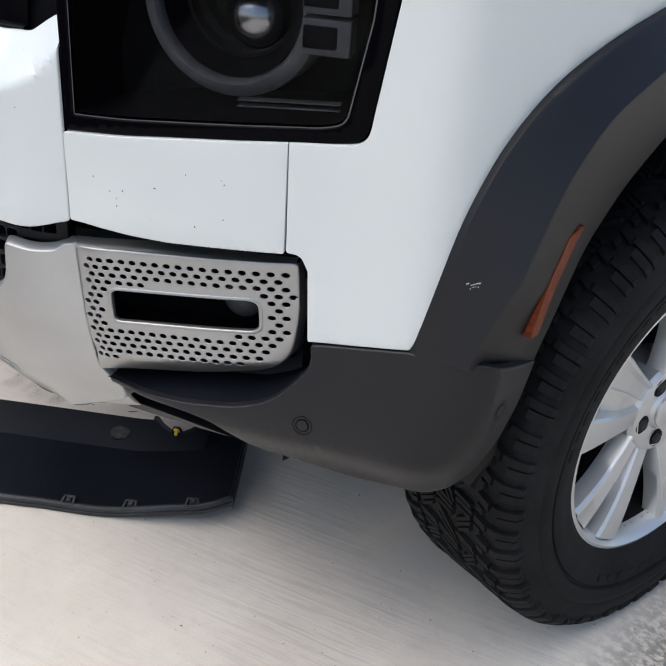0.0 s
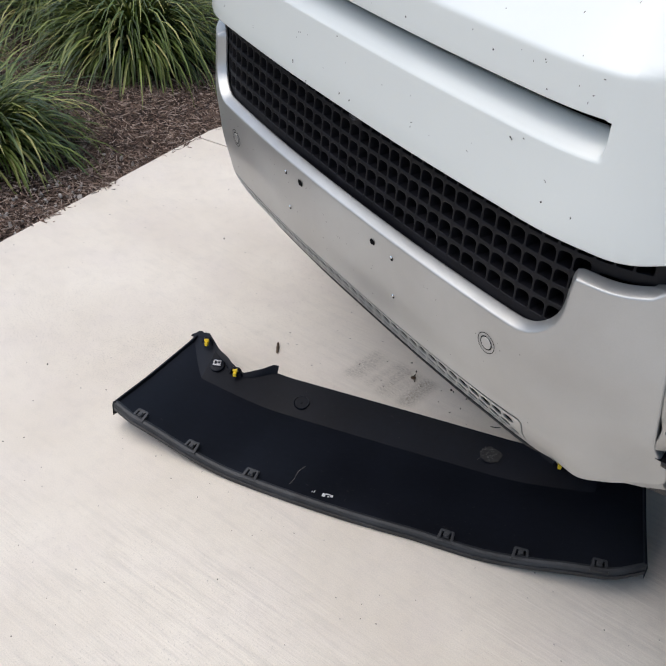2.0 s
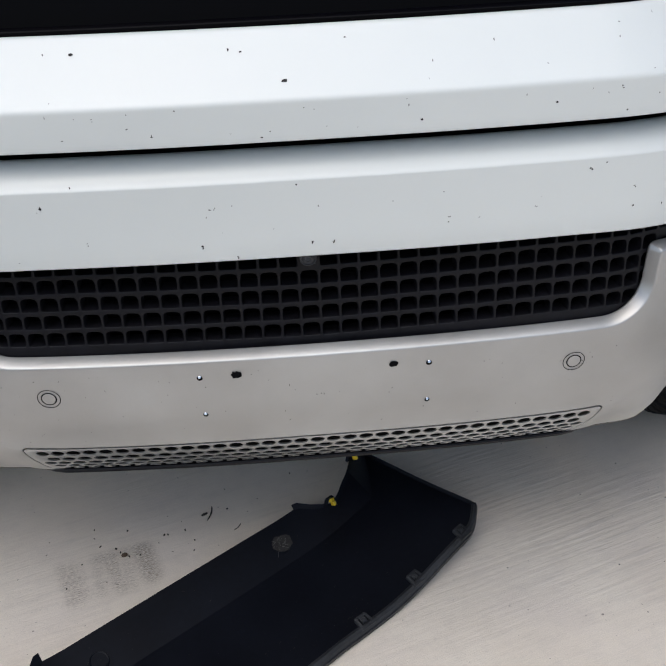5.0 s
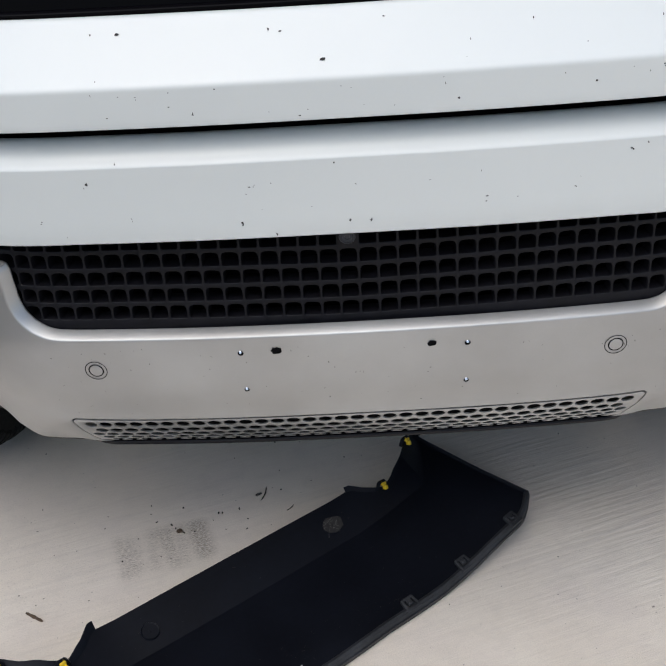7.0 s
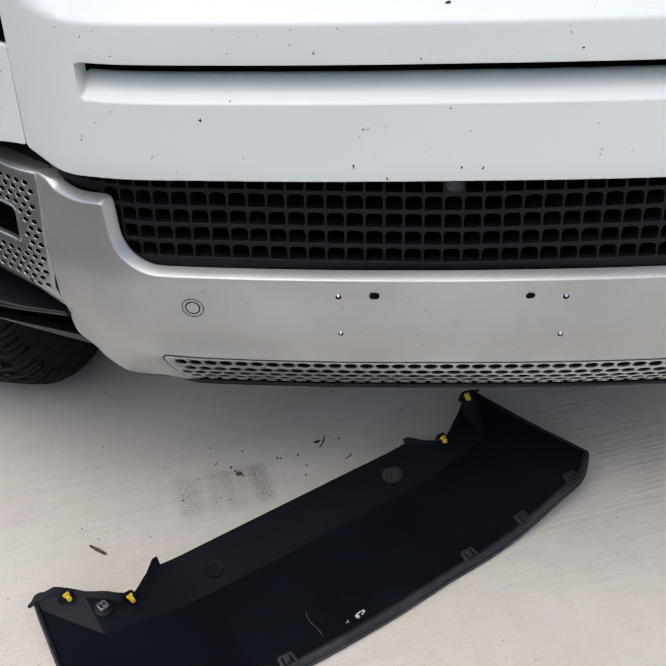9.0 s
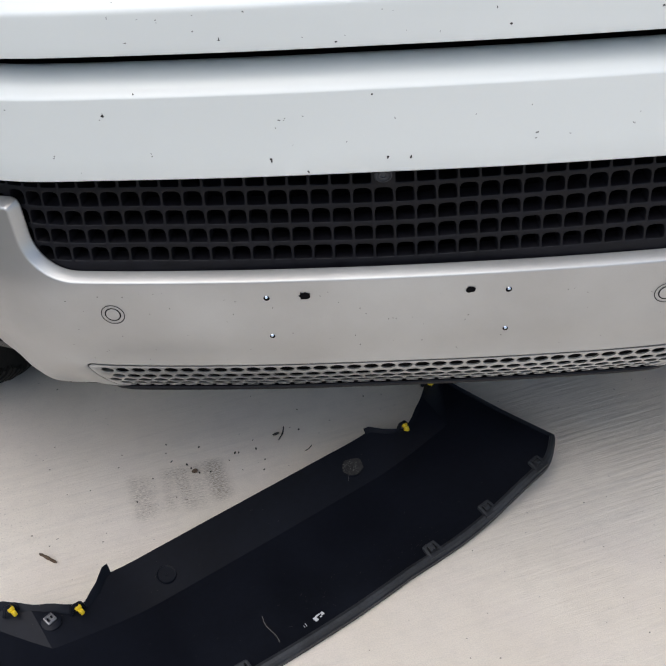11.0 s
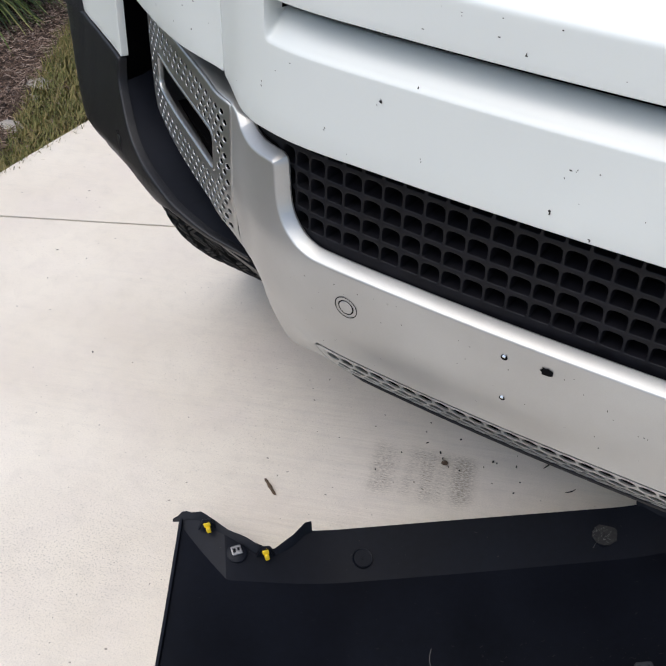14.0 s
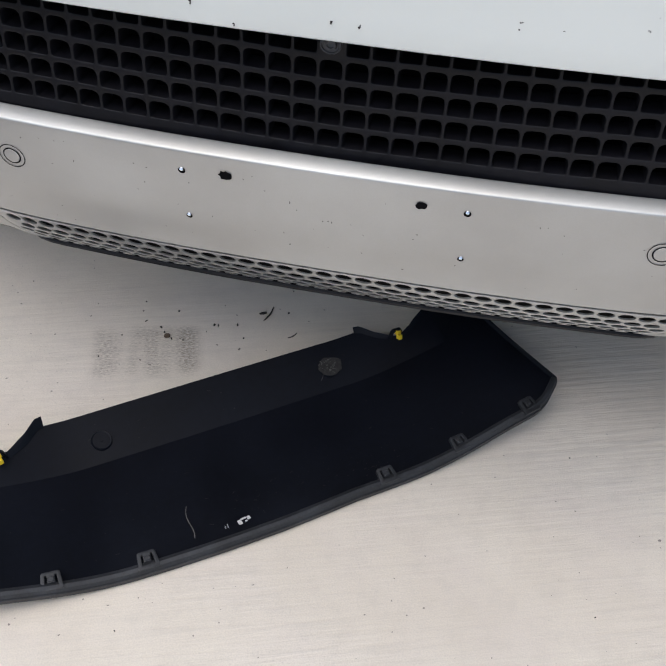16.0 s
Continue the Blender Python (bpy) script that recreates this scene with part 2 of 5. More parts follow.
STRAP = [(0.020, 0.040, 0.006), (0.040, 0.071, 0.010), (0.073, 0.116, 0.015), (0.119, 0.168, 0.023), (0.176, 0.212, 0.038), (0.440, 0.413, 0.153)]
LEAF = varied("strap_leaf_green", STRAP, (0.75, 0.75, 0.75), 0.5)
LEAF_SINGLE = varied("single_strap_leaf_green", STRAP, (0.75, 0.75, 0.75), 0.5, True)
TURF = varied("lawn_grass", [(0.085, 0.10, 0.024), (0.16, 0.165, 0.04), (0.25, 0.215, 0.07), (0.34, 0.25, 0.11)], (0.7, 0.7, 0.7), 0.7)
MULCH = varied("wood_mulch", [(0.035, 0.022, 0.016), (0.11, 0.068, 0.048), (0.185, 0.12, 0.088), (0.31, 0.22, 0.17), (0.50, 0.40, 0.33)], (0.7, 0.7, 0.7), 0.9)
GRAVEL = varied("bed_gravel", [(0.18, 0.15, 0.13), (0.32, 0.29, 0.26), (0.45, 0.42, 0.38)], (0.8, 0.8, 0.8), 0.9)


# ---------- mesh helpers ----------
def finish(bm, name, mat, angle=38, smooth=True):
    me = bpy.data.meshes.new(name)
    bm.to_mesh(me)
    bm.free()
    me.materials.append(mat)
    if smooth:
        me.polygons.foreach_set("use_smooth", [True] * len(me.polygons))
        me.set_sharp_from_angle(angle=radians(angle))
    return me


def part(name, bm, mat, parent, label="", angle=38):
    ob = new(name, finish(bm, name, mat, angle))
    ob.parent = parent
    return tagged(ob, label)


def thing(name, label, category, m=None, group="", kind=""):
    ob = new(name)
    if m is not None:
        ob.matrix_world = m
    return tagged(ob, label, category, group, kind)


def solid(name, bm, mat, label="", category="", group="", kind="", m=None, angle=38):
    ob = new(name, finish(bm, name, mat, angle))
    if m is not None:
        ob.matrix_world = m
    return tagged(ob, label, category, group, kind)


def grid_faces(bm, rows, close=False):
    """Quads between rows of points; returns the verts."""
    vs = [[bm.verts.new(p) for p in row] for row in rows]
    for a, b in zip(vs, vs[1:]):
        n = len(a)
        for k in range(n if close else n - 1):
            q = (a[k], a[(k + 1) % n], b[(k + 1) % n], b[k])
            if len(set(q)) == 4:
                bm.faces.new(q)
    return vs


def box(bm, c, size, rot=None, bevel=0.0, seg=2):
    """A box, its edges rounded."""
    r = bmesh.ops.create_cube(bm, size=1.0)
    m = Matrix.Translation(c) @ (rot.to_4x4() if rot else Matrix()) @ Matrix.Diagonal((*size, 1))
    bmesh.ops.transform(bm, matrix=m, verts=r["verts"])
    if bevel:
        es = list({e for v in r["verts"] for e in v.link_edges})
        bmesh.ops.bevel(bm, geom=es, offset=bevel, segments=seg, affect='EDGES', profile=0.5)


def lathe(bm, profile, axis, centre, seg=48):
    """Turns (along, radius) round an axis through centre."""
    axis = Vector(axis).normalized()
    u = axis.orthogonal().normalized()
    w = axis.cross(u)
    rows = []
    for k in range(seg):
        a = 2 * math.pi * k / seg
        d = u * math.cos(a) + w * math.sin(a)
        rows.append([Vector(centre) + axis * h + d * r for h, r in profile])
    vs = [[bm.verts.new(p) for p in row] for row in rows]
    for k in range(seg):
        a, b = vs[k], vs[(k + 1) % seg]
        for j in range(len(profile) - 1):
            bm.faces.new((a[j], b[j], b[j + 1], a[j + 1]))
    bmesh.ops.remove_doubles(bm, verts=[v for r in vs for v in r], dist=1e-6)


def rounded(points, n=6):
    """A closed outline from corners (x, z, radius)."""
    out = []
    for k, (x, z, r) in enumerate(points):
        p, a, b = Vector((x, z)), Vector(points[k - 1][:2]), Vector(points[(k + 1) % len(points)][:2])
        if r <= 0:
            out.append((x, z))
            continue
        da, db = (a - p), (b - p)
        t = min(r, 0.48 * da.length, 0.48 * db.length)
        p0, p1 = p + da.normalized() * t, p + db.normalized() * t
        for j in range(n + 1):
            s = j / n
            q = p0 * (1 - s) ** 2 + p * 2 * s * (1 - s) + p1 * s * s
            out.append((q.x, q.y))
    return out


def dense(poly, step=0.02):
    out = []
    for k, p in enumerate(poly):
        q = poly[(k + 1) % len(poly)]
        n = max(1, int(math.dist(p, q) / step))
        out += [(p[0] + (q[0] - p[0]) * j / n, p[1] + (q[1] - p[1]) * j / n) for j in range(n)]
    return out


def offset(poly, r):
    """Moves an outline by r along its normals, inward when r > 0 (counter-clockwise outlines)."""
    area = sum(a[0] * b[1] - b[0] * a[1] for a, b in zip(poly, poly[1:] + poly[:1]))
    s = 1 if area > 0 else -1
    out = []
    for k, p in enumerate(poly):
        a, b = Vector(poly[k - 1]), Vector(poly[(k + 1) % len(poly)])
        p = Vector(p)
        t1, t2 = (p - a), (b - p)
        n1 = Vector((-t1.y, t1.x)).normalized() if t1.length > 1e-7 else Vector((0, 0))
        n2 = Vector((-t2.y, t2.x)).normalized() if t2.length > 1e-7 else Vector((0, 0))
        n = n1 + n2
        if n.length > 1e-6:
            n.normalize()
            n /= max(0.5, n.dot(n1 if n1.length else n2))
        q = p + n * r * s
        out.append((q.x, q.y))
    return out


def sheet(outer, holes, to_world, depth=0.02, r=0.003, us=(), vs=(), steps=3, flip=False, rh=None, edge_line=None):
    """A panel: an outline with holes, filled, cut along us and vs, its edges rounded over r and turned in by depth, then bent by to_world(u, v, d)."""
    bm = bmesh.new()
    rh = r if rh is None else rh

    def clean(lp):
        out = []
        for p in lp:
            if not out or math.dist(p, out[-1]) > 2e-4:
                out.append(p)
        return out[:-1] if math.dist(out[0], out[-1]) < 2e-4 else out
    loops = [clean(offset(clean(outer), r))] + [clean(offset(clean(h), -rh)) for h in holes]
    co, ed = [], []
    for lp in loops:
        k0 = len(co)
        co += [Vector(p) for p in lp]
        ed += [(k0 + k, k0 + (k + 1) % len(lp)) for k in range(len(lp))]
    vv, _, ff, origin, _, _ = geometry.delaunay_2d_cdt(co, ed, [], 0, 1e-6)
    flat = np.array([tuple(v) for v in vv])
    mids = np.array([flat[list(f)].mean(0) for f in ff])

    def winding(poly):
        w = np.zeros(len(mids), int)
        for a, b in zip(poly, poly[1:] + poly[:1]):
            side_of = (b[0] - a[0]) * (mids[:, 1] - a[1]) - (mids[:, 0] - a[0]) * (b[1] - a[1])
            w += ((a[1] <= mids[:, 1]) & (b[1] > mids[:, 1]) & (side_of > 0)).astype(int)
            w -= ((a[1] > mids[:, 1]) & (b[1] <= mids[:, 1]) & (side_of < 0)).astype(int)
        return w
    turn = 1 if sum(a[0] * b[1] - b[0] * a[1] for a, b in zip(loops[0], loops[0][1:] + loops[0][:1])) > 0 else -1
    keep = winding(loops[0]) * turn > 0
    for lp in loops[1:]:
        keep &= winding(lp) == 0
    verts = [bm.verts.new((v.x, 0, v.y)) for v in vv]
    for f, k in zip(ff, keep):
        if k:
            q = [verts[i] for i in f]
            n = (q[1].co - q[0].co).cross(q[2].co - q[0].co)
            bm.faces.new(q if n.y < 0 else q[::-1])
    bmesh.ops.delete(bm, geom=[v for v in bm.verts if not v.link_faces], context='VERTS')
    for axis, cuts in ((0, us), (2, vs)):
        for c in cuts:
            co, no = [0, 0, 0], [0, 0, 0]
            co[axis], no[axis] = c, 1
            bmesh.ops.bisect_plane(bm, geom=bm.verts[:] + bm.edges[:] + bm.faces[:], plane_co=co, plane_no=no, dist=1e-6)
    bm.normal_update()
    rim = [e for e in bm.edges if len(e.link_faces) == 1]
    ends = {v for e in rim for v in e.verts}
    if rh != r:
        A = np.array(loops[0])
        D = np.roll(A, -1, 0) - A
        L2 = (D ** 2).sum(1) + 1e-15

        def off_outer(v):
            q = np.array((v.co.x, v.co.z)) - A
            t = np.clip((q * D).sum(1) / L2, 0, 1)
            return np.sqrt(((q - D * t[:, None]) ** 2).sum(1).min()) > 3e-5
        in_hole = {v for v in ends if off_outer(v)}
    else:
        in_hole = set()
    out = {}
    for e in rim:
        a, b = e.verts
        t = b.co - a.co
        n = Vector((t.z, 0, -t.x))
        if n.length < 1e-9:
            continue
        n.normalize()
        if n.dot(e.link_faces[0].calc_center_median() - a.co) > 0:
            n.negate()
        for v in e.verts:
            out.setdefault(v, []).append(n)
    rings = {}
    for v, ns in out.items():
        n = sum(ns, Vector())
        n = n.normalized() if n.length > 1e-6 else ns[0]
        n /= max(0.6, n.dot(ns[0]))
        ring = [v]
        r1 = rh if v in in_hole else r
        if edge_line and v not in in_hole:
            line = edge_line(v.co.x, v.co.z)
            ring += [bm.verts.new(v.co + n * o + Vector((0, d, 0))) for o, d in line]
            rings[v] = ring
            continue
        for k in range(1, steps + 1):
            a = math.pi / 2 * k / steps
            ring.append(bm.verts.new(v.co + n * r1 * math.sin(a) + Vector((0, r1 * (1 - math.cos(a)), 0))))
        ring.append(bm.verts.new(ring[-1].co + Vector((0, max(depth - r1, 0.0005), 0))))
        rings[v] = ring
    for e in rim:
        a, b = e.verts
        if a in rings and b in rings:
            f = e.link_faces[0]
            order = [l.vert for l in f.loops]
            if order[(order.index(a) + 1) % len(order)] == b:
                a, b = b, a
            for k in range(min(len(rings[a]), len(rings[b])) - 1):
                bm.faces.new((rings[a][k], rings[b][k], rings[b][k + 1], rings[a][k + 1]))
    for v in bm.verts:
        v.co = to_world(v.co.x, v.co.z, v.co.y)
    front = [f for f in bm.faces]
    if flip:
        bmesh.ops.reverse_faces(bm, faces=front)
    return bm


def mirrored(f, side):
    return f if side > 0 else (lambda u, v, d: Vector((-f(u, v, d).x, f(u, v, d).y, f(u, v, d).z)))


def spread(a, b, step):
    n = max(1, round(abs(b - a) / step))
    return [a + (b - a) * k / n for k in range(1, n)]


def smoothstep(a, b, x):
    t = min(1, max(0, (x - a) / (b - a)))
    return t * t * (3 - 2 * t)


# ---------- the car's plan: from the middle of the nose round the corner and along the side ----------
CORNERS = [(0, 0.012), (0.15, 0.0135), (0.3, 0.021), (0.36, 0.027), (0.4, 0.037), (0.45, 0.060), (0.5, 0.096), (0.545, 0.113), (0.59, 0.132), (0.7, 0.197),
           (0.79, 0.257), (0.85, 0.289), (0.902, 0.316), (0.926, 0.343), (0.937, 0.395), (0.944, 0.47), (0.950, 0.6), (0.953, 0.95), (0.955, 1.6), (0.955, 2.4)]


def bend(points, n=10):
    """A smooth line through the points (finite differences as tangents)."""
    ps = [Vector(p) for p in points]
    ps = [Vector((-ps[1].x, ps[1].y))] + ps + [ps[-1] * 2 - ps[-2]]
    out = []
    for k in range(1, len(ps) - 2):
        h = (ps[k + 1] - ps[k]).length
        m0 = (ps[k + 1] - ps[k - 1]) / ((ps[k + 1] - ps[k - 1]).length) * h
        m1 = (ps[k + 2] - ps[k]) / ((ps[k + 2] - ps[k]).length) * h
        for j in range(n):
            t = j / n
            out.append(ps[k] * (2 * t ** 3 - 3 * t * t + 1) + m0 * (t ** 3 - 2 * t * t + t) + ps[k + 1] * (3 * t * t - 2 * t ** 3) + m1 * (t ** 3 - t * t))
    return np.array([tuple(p) for p in out + [ps[-2]]])


LINE = bend(CORNERS)
ARC = np.r_[0, np.cumsum(np.hypot(*np.diff(LINE, axis=0).T))]


def s_x(x):
    k = int(np.searchsorted(LINE[:, 1], 0.36))
    return float(np.interp(x, LINE[:k, 0], ARC[:k]))


def s_y(y):
    return float(np.interp(y, LINE[:, 1], ARC))


def plan(s):
    """Point and inward normal at s along the plan; s < 0 is the other side."""
    a = abs(s)
    x, y = np.interp(a, ARC, LINE[:, 0]), np.interp(a, ARC, LINE[:, 1])
    h = 0.006
    t = Vector((np.interp(a + h, ARC, LINE[:, 0]) - (np.interp(a - h, ARC, LINE[:, 0]) if a > h else -np.interp(h - a, ARC, LINE[:, 0])),
                np.interp(a + h, ARC, LINE[:, 1]) - np.interp(abs(a - h), ARC, LINE[:, 1]))).normalized()
    n = Vector((-t.y, t.x))
    return (Vector((x, y)), n) if s >= 0 else (Vector((-x, y)), Vector((-n.x, n.y)))


def body_map(shift):
    def f(s, z, d):
        p, n = plan(s)
        q = p + n * (d + shift(s, z))
        return Vector((q.x, q.y, z))
    return f


# ---------- the car ----------
car = thing("car", "white off-road car parked nose out, front lower trim missing", "car")
S5, S756 = s_x(0.497), s_x(0.756)


def nose_map(s, z, d):
    """The white nose: a ledge under the bonnet lip, and the lip leaning back above its crease."""
    a = abs(s)
    w = 1 - smoothstep(0.4015, 0.4115, a)
    t = min(1.0, max(0.0, (z - 0.9125) / 0.0270))
    ledge = 0.030 * (0.75 * t + 0.25 * t ** 3) * smoothstep(0.0, 0.30, t) if z < 0.955 else 0.0
    zc = 0.999 + 0.017 * smoothstep(0.41, 0.475, a) + 0.075 * smoothstep(0.455, 0.56, a) ** 1.2
    back = 0.0013 * math.log1p(math.exp(min(60.0, (z - zc) / 0.0013))) if z > zc - 0.04 else 0.0
    p, n = plan(s)
    q = p + n * (d + back)
    return Vector((q.x, q.y + w * ledge, z))


def nose():
    top = 1.0575
    right = [(0.0, 0.8265, 0), (0.30, 0.8265, 0), (0.40, 0.825, 0.02), (0.452, 0.8215, 0.04), (S5, 0.840, 0.006), (S5 + 0.0015, 0.96, 0), (S5 + 0.003, 1.10, 0), (0.462, 1.064, 0.02), (0.40, top + 0.001, 0.02), (0.0, top, 0)]
    left = [(-x, z, r) for x, z, r in right[1:-1]][::-1]
    outer = dense(rounded(right + left), 0.02)
    slot = dense(rounded([(-0.406, 0.9395, 0), (0.406, 0.9395, 0), (0.406, 0.9560, 0.002), (-0.406, 0.9560, 0.002)], 2), 0.02)
    vs = [0.85, 0.88, 0.905, 0.9118, 0.9128, 0.9134, 0.9141, 0.9150] + spread(0.9150, 0.9395, 0.0022) + [0.9397, 0.943, 0.949, 0.9547, 0.9551, 0.956, 0.9575, 0.965, 0.98] + spread(0.988, 1.008, 0.0018) + spread(1.008, 1.03, 0.004) + spread(1.03, 1.10, 0.008)
    us = spread(-S5, S5, 0.018) + [q * e for e in (-1, 1) for q in (0.397, 0.4012, 0.403, 0.405, 0.407, 0.409, 0.411, 0.413)]
    bm = sheet(outer, [slot], nose_map, 0.005, 0.0025, us, vs, rh=0.0015)
    part("nose_panel", bm, WHITE, car, "white painted nose with a long slot")
    # what lies behind the slot and every joint, its shade painted near black
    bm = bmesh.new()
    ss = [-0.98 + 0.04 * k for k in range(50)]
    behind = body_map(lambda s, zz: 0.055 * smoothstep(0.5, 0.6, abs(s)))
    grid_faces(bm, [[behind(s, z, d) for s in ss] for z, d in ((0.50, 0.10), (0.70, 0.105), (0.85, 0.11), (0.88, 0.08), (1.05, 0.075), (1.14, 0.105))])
    part("inner_structure", bm, DARK, car, "structure behind the panels, coloured near black for shade")
    # gloss black strip across the top of the nose
    bm = bmesh.new()
    ss = spread(-0.46, 0.46, 0.03)
    f = body_map(lambda s, z: 0.0)
    grid_faces(bm, [[f(s, z, d) for s in ss] for z, d in ((1.048, 0.075), (1.0575, 0.066), (1.062, 0.0645), (1.0635, 0.066), (1.065, 0.074), (1.12, 0.082), (1.125, 0.10))])
    part("bonnet_strip", bm, GLOSS, car, "gloss black strip at the bonnet edge")


nose()


def resample(points, n, rounds=10):
    """Even stations along a line, its corners eased by averaging."""
    p = np.array(points, float)
    a = np.r_[0, np.cumsum(np.linalg.norm(np.diff(p, axis=0), axis=1))]
    u = np.linspace(0, a[-1], n)
    q = np.stack([np.interp(u, a, p[:, k]) for k in range(p.shape[1])], 1)
    for _ in range(rounds):
        q[1:-1] = (q[:-2] + 2 * q[1:-1] + q[2:]) / 4
    return q


def both_halves(points):
    """The front half of an arch and its mirror behind the axle."""
    return points + [(1.90 - y, z) for y, z in points[-2::-1]]


ARCH_N = 150
ARCH_EDGE = resample(both_halves([(0.315, 0.752), (0.324, 0.811), (0.334, 0.866), (0.343, 0.910), (0.355, 0.944), (0.372, 0.974), (0.405, 1.022), (0.47, 1.073), (0.57, 1.112), (0.68, 1.138), (0.80, 1.156), (0.95, 1.163)]), ARCH_N, 14)


def corner_panels(side):
    f = mirrored(body_map(lambda s, z: 0.0), side)
    g = 0.0018
    low = dense(rounded([(S5 + g, 0.8425, 0.004), (s_x(0.63), 0.8425, 0), (S756 - 0.0002, 0.8525, 0.003), (S756 + 0.0012, 0.9915, 0.001), (s_x(0.634), 0.9770, 0), (S5 + g, 0.9595, 0.004)]), 0.02)
    part("corner_panel", sheet(low, [], f, 0.02, 0.0012, spread(S5, S756, 0.018), spread(0.84, 0.99, 0.03), flip=side < 0), WHITE, car)
    arch = [(s_y(y + 0.0015 * (y < 0.95)), z, 0) for y, z in ARCH_EDGE if z > 0.765 and (y < 0.95 or z > 0.90)] + [(s_y(1.56), 0.86, 0), (s_y(1.56), 0.55, 0)]
    pts = [(S756 + 0.0025, 0.8545, 0.004), (s_x(0.773), 0.8535, 0.022), (s_x(0.781), 0.834, 0.0), (s_x(0.784), 0.7365, 0.004), (s_x(0.844), 0.746, 0), (s_x(0.900), 0.7565, 0.003)]
    pts += arch
    pts += [(s_y(2.3), 0.55, 0), (s_y(2.3), 1.18, 0), (s_y(0.40), 1.20, 0), (s_x(0.866), 1.20, 0), (s_x(0.860), 1.161, 0), (s_x(0.843), 1.045, 0.0), (s_x(0.837), 1.002, 0.035), (s_x(0.80), 0.9960, 0.02), (S756 + 0.0025, 0.9917, 0.001)]
    us = spread(S756, s_y(0.65), 0.016) + spread(s_y(0.65), s_y(2.3), 0.1)
    part("fender", sheet(dense(rounded(pts), 0.02), [], f, 0.010, 0.0012, us, spread(0.75, 1.2, 0.04), flip=side < 0), WHITE, car)


def headlamp(side):
    f = mirrored(body_map(lambda s, z: 0.004), side)
    s0 = S5 + 0.004
    edge = [(s0, 0.961, 0.004), (s_x(0.634), 0.9775, 0), (s_x(0.80), 0.9955, 0.012), (s_x(0.8345), 1.004, 0.025), (s_x(0.841), 1.045, 0.0), (s_x(0.857), 1.161, 0.0), (s_x(0.862), 1.195, 0.01), (s0, 1.195, 0.01)]
    win = [(s0 + 0.012, 0.982, 0.003), (s_x(0.635), 0.995, 0), (s_x(0.79), 1.0115, 0.02), (s_x(0.813), 1.020, 0.02), (s_x(0.834), 1.136, 0.0), (s_x(0.838), 1.185, 0.01), (s0 + 0.016, 1.185, 0.01)]
    us = spread(s0, s_x(0.862), 0.02)
    frame_ = part("headlamp", sheet(dense(rounded(edge), 0.02), [dense(rounded(win), 0.02)], f, 0.03, 0.002, us, [], flip=side < 0), GLOSS, car, "headlamp with a black frame")
    part("lamp_cover", sheet(offset(dense(rounded(win), 0.02), -0.0015), [], lambda u, v, d: f(u, v, d + 0.003), 0.001, 0.0005, us, spread(0.98, 1.18, 0.03), flip=side < 0), CLEAR, frame_, "clear cover").visible_shadow = False
    # a bright line round the window
    bm = bmesh.new()
    o1 = dense(rounded([(a, b, c) for a, b, c in win]), 0.01)
    o2 = offset(o1, 0.0016)
    va = [bm.verts.new(f(p[0], p[1], 0.0015)) for p in o1]
    vb = [bm.verts.new(f(p[0], p[1], 0.0012)) for p in o2]
    for k in range(len(va)):
        bm.faces.new((va[k], va[(k + 1) % len(va)], vb[(k + 1) % len(va)], vb[k]))
    part("cover_edge", bm, LAMPGREY, frame_)
    # the housing: a box with a shelf below
    c = Vector((0.692 * side, 0.0, 1.132))
    ax = Vector((0.47 * side, -0.88, 0.0)).normalized()
    ux = Vector((-ax.y, ax.x, 0))
    bm = bmesh.new()
    rows = []
    for d in (0.004, 0.05, 0.13):
        w = offset(dense(rounded(win), 0.02), 0.004 + 0.12 * max(0, d - 0.05) * 0.4)
        rows.append([f(p[0], p[1], d) for p in w])
    vs = grid_faces(bm, rows, True)
    bm.faces.new(vs[-1])
    part("housing", bm, LAMPDARK, frame_, "black housing")
    cc = Vector((0.6515 * side, 0.236, 1.1285))
    bm = bmesh.new()
    lathe(bm, [(-0.05, 0.088), (0.0, 0.0885), (0.008, 0.090), (0.0105, 0.0925), (0.007, 0.1015), (0.001, 0.1085), (-0.02, 0.1105), (-0.05, 0.1105)], ax, cc, 72)
    part("light_ring", bm, LAMPGREY, frame_, "grey round light ring")
    bm = bmesh.new()
    lathe(bm, [(-0.004, 0.087), (-0.03, 0.070), (-0.031, 0.066), (-0.045, 0.064), (-0.048, 0.055), (-0.06, 0.050), (-0.062, 0.0)], ax, cc, 64)
    part("reflector_bowl", bm, LAMPDARK, frame_)
    bm = bmesh.new()
    lathe(bm, [(-0.062, 0.040), (-0.035, 0.037), (-0.030, 0.033), (-0.018, 0.024), (-0.012, 0.012), (-0.010, 0.0)], ax, cc + Vector((0.016 * side, 0.006, -0.022)), 48)
    part("projector_lens", bm, PROJECTOR, frame_, "bright projector lens")
    for z in (1.108, 1.152):
        bm = bmesh.new()
        p = f(s_x(0.785), z, 0.03)
        t = (f(s_x(0.80), z, 0.028) - f(s_x(0.77), z, 0.028)).normalized()
        rot = Matrix((t, t.cross(Vector((0, 0, 1))), Vector((0, 0, 1)))).transposed()
        box(bm, p, (0.056, 0.03, 0.040), rot, 0.003)
        part("side_light", bm, LAMPMID, frame_)
        bm = bmesh.new()
        box(bm, p + Vector((0, -0.0125, 0)), (0.040, 0.012, 0.026), rot, 0.003)
        part("side_light_lens", bm, LAMPDARK, frame_)
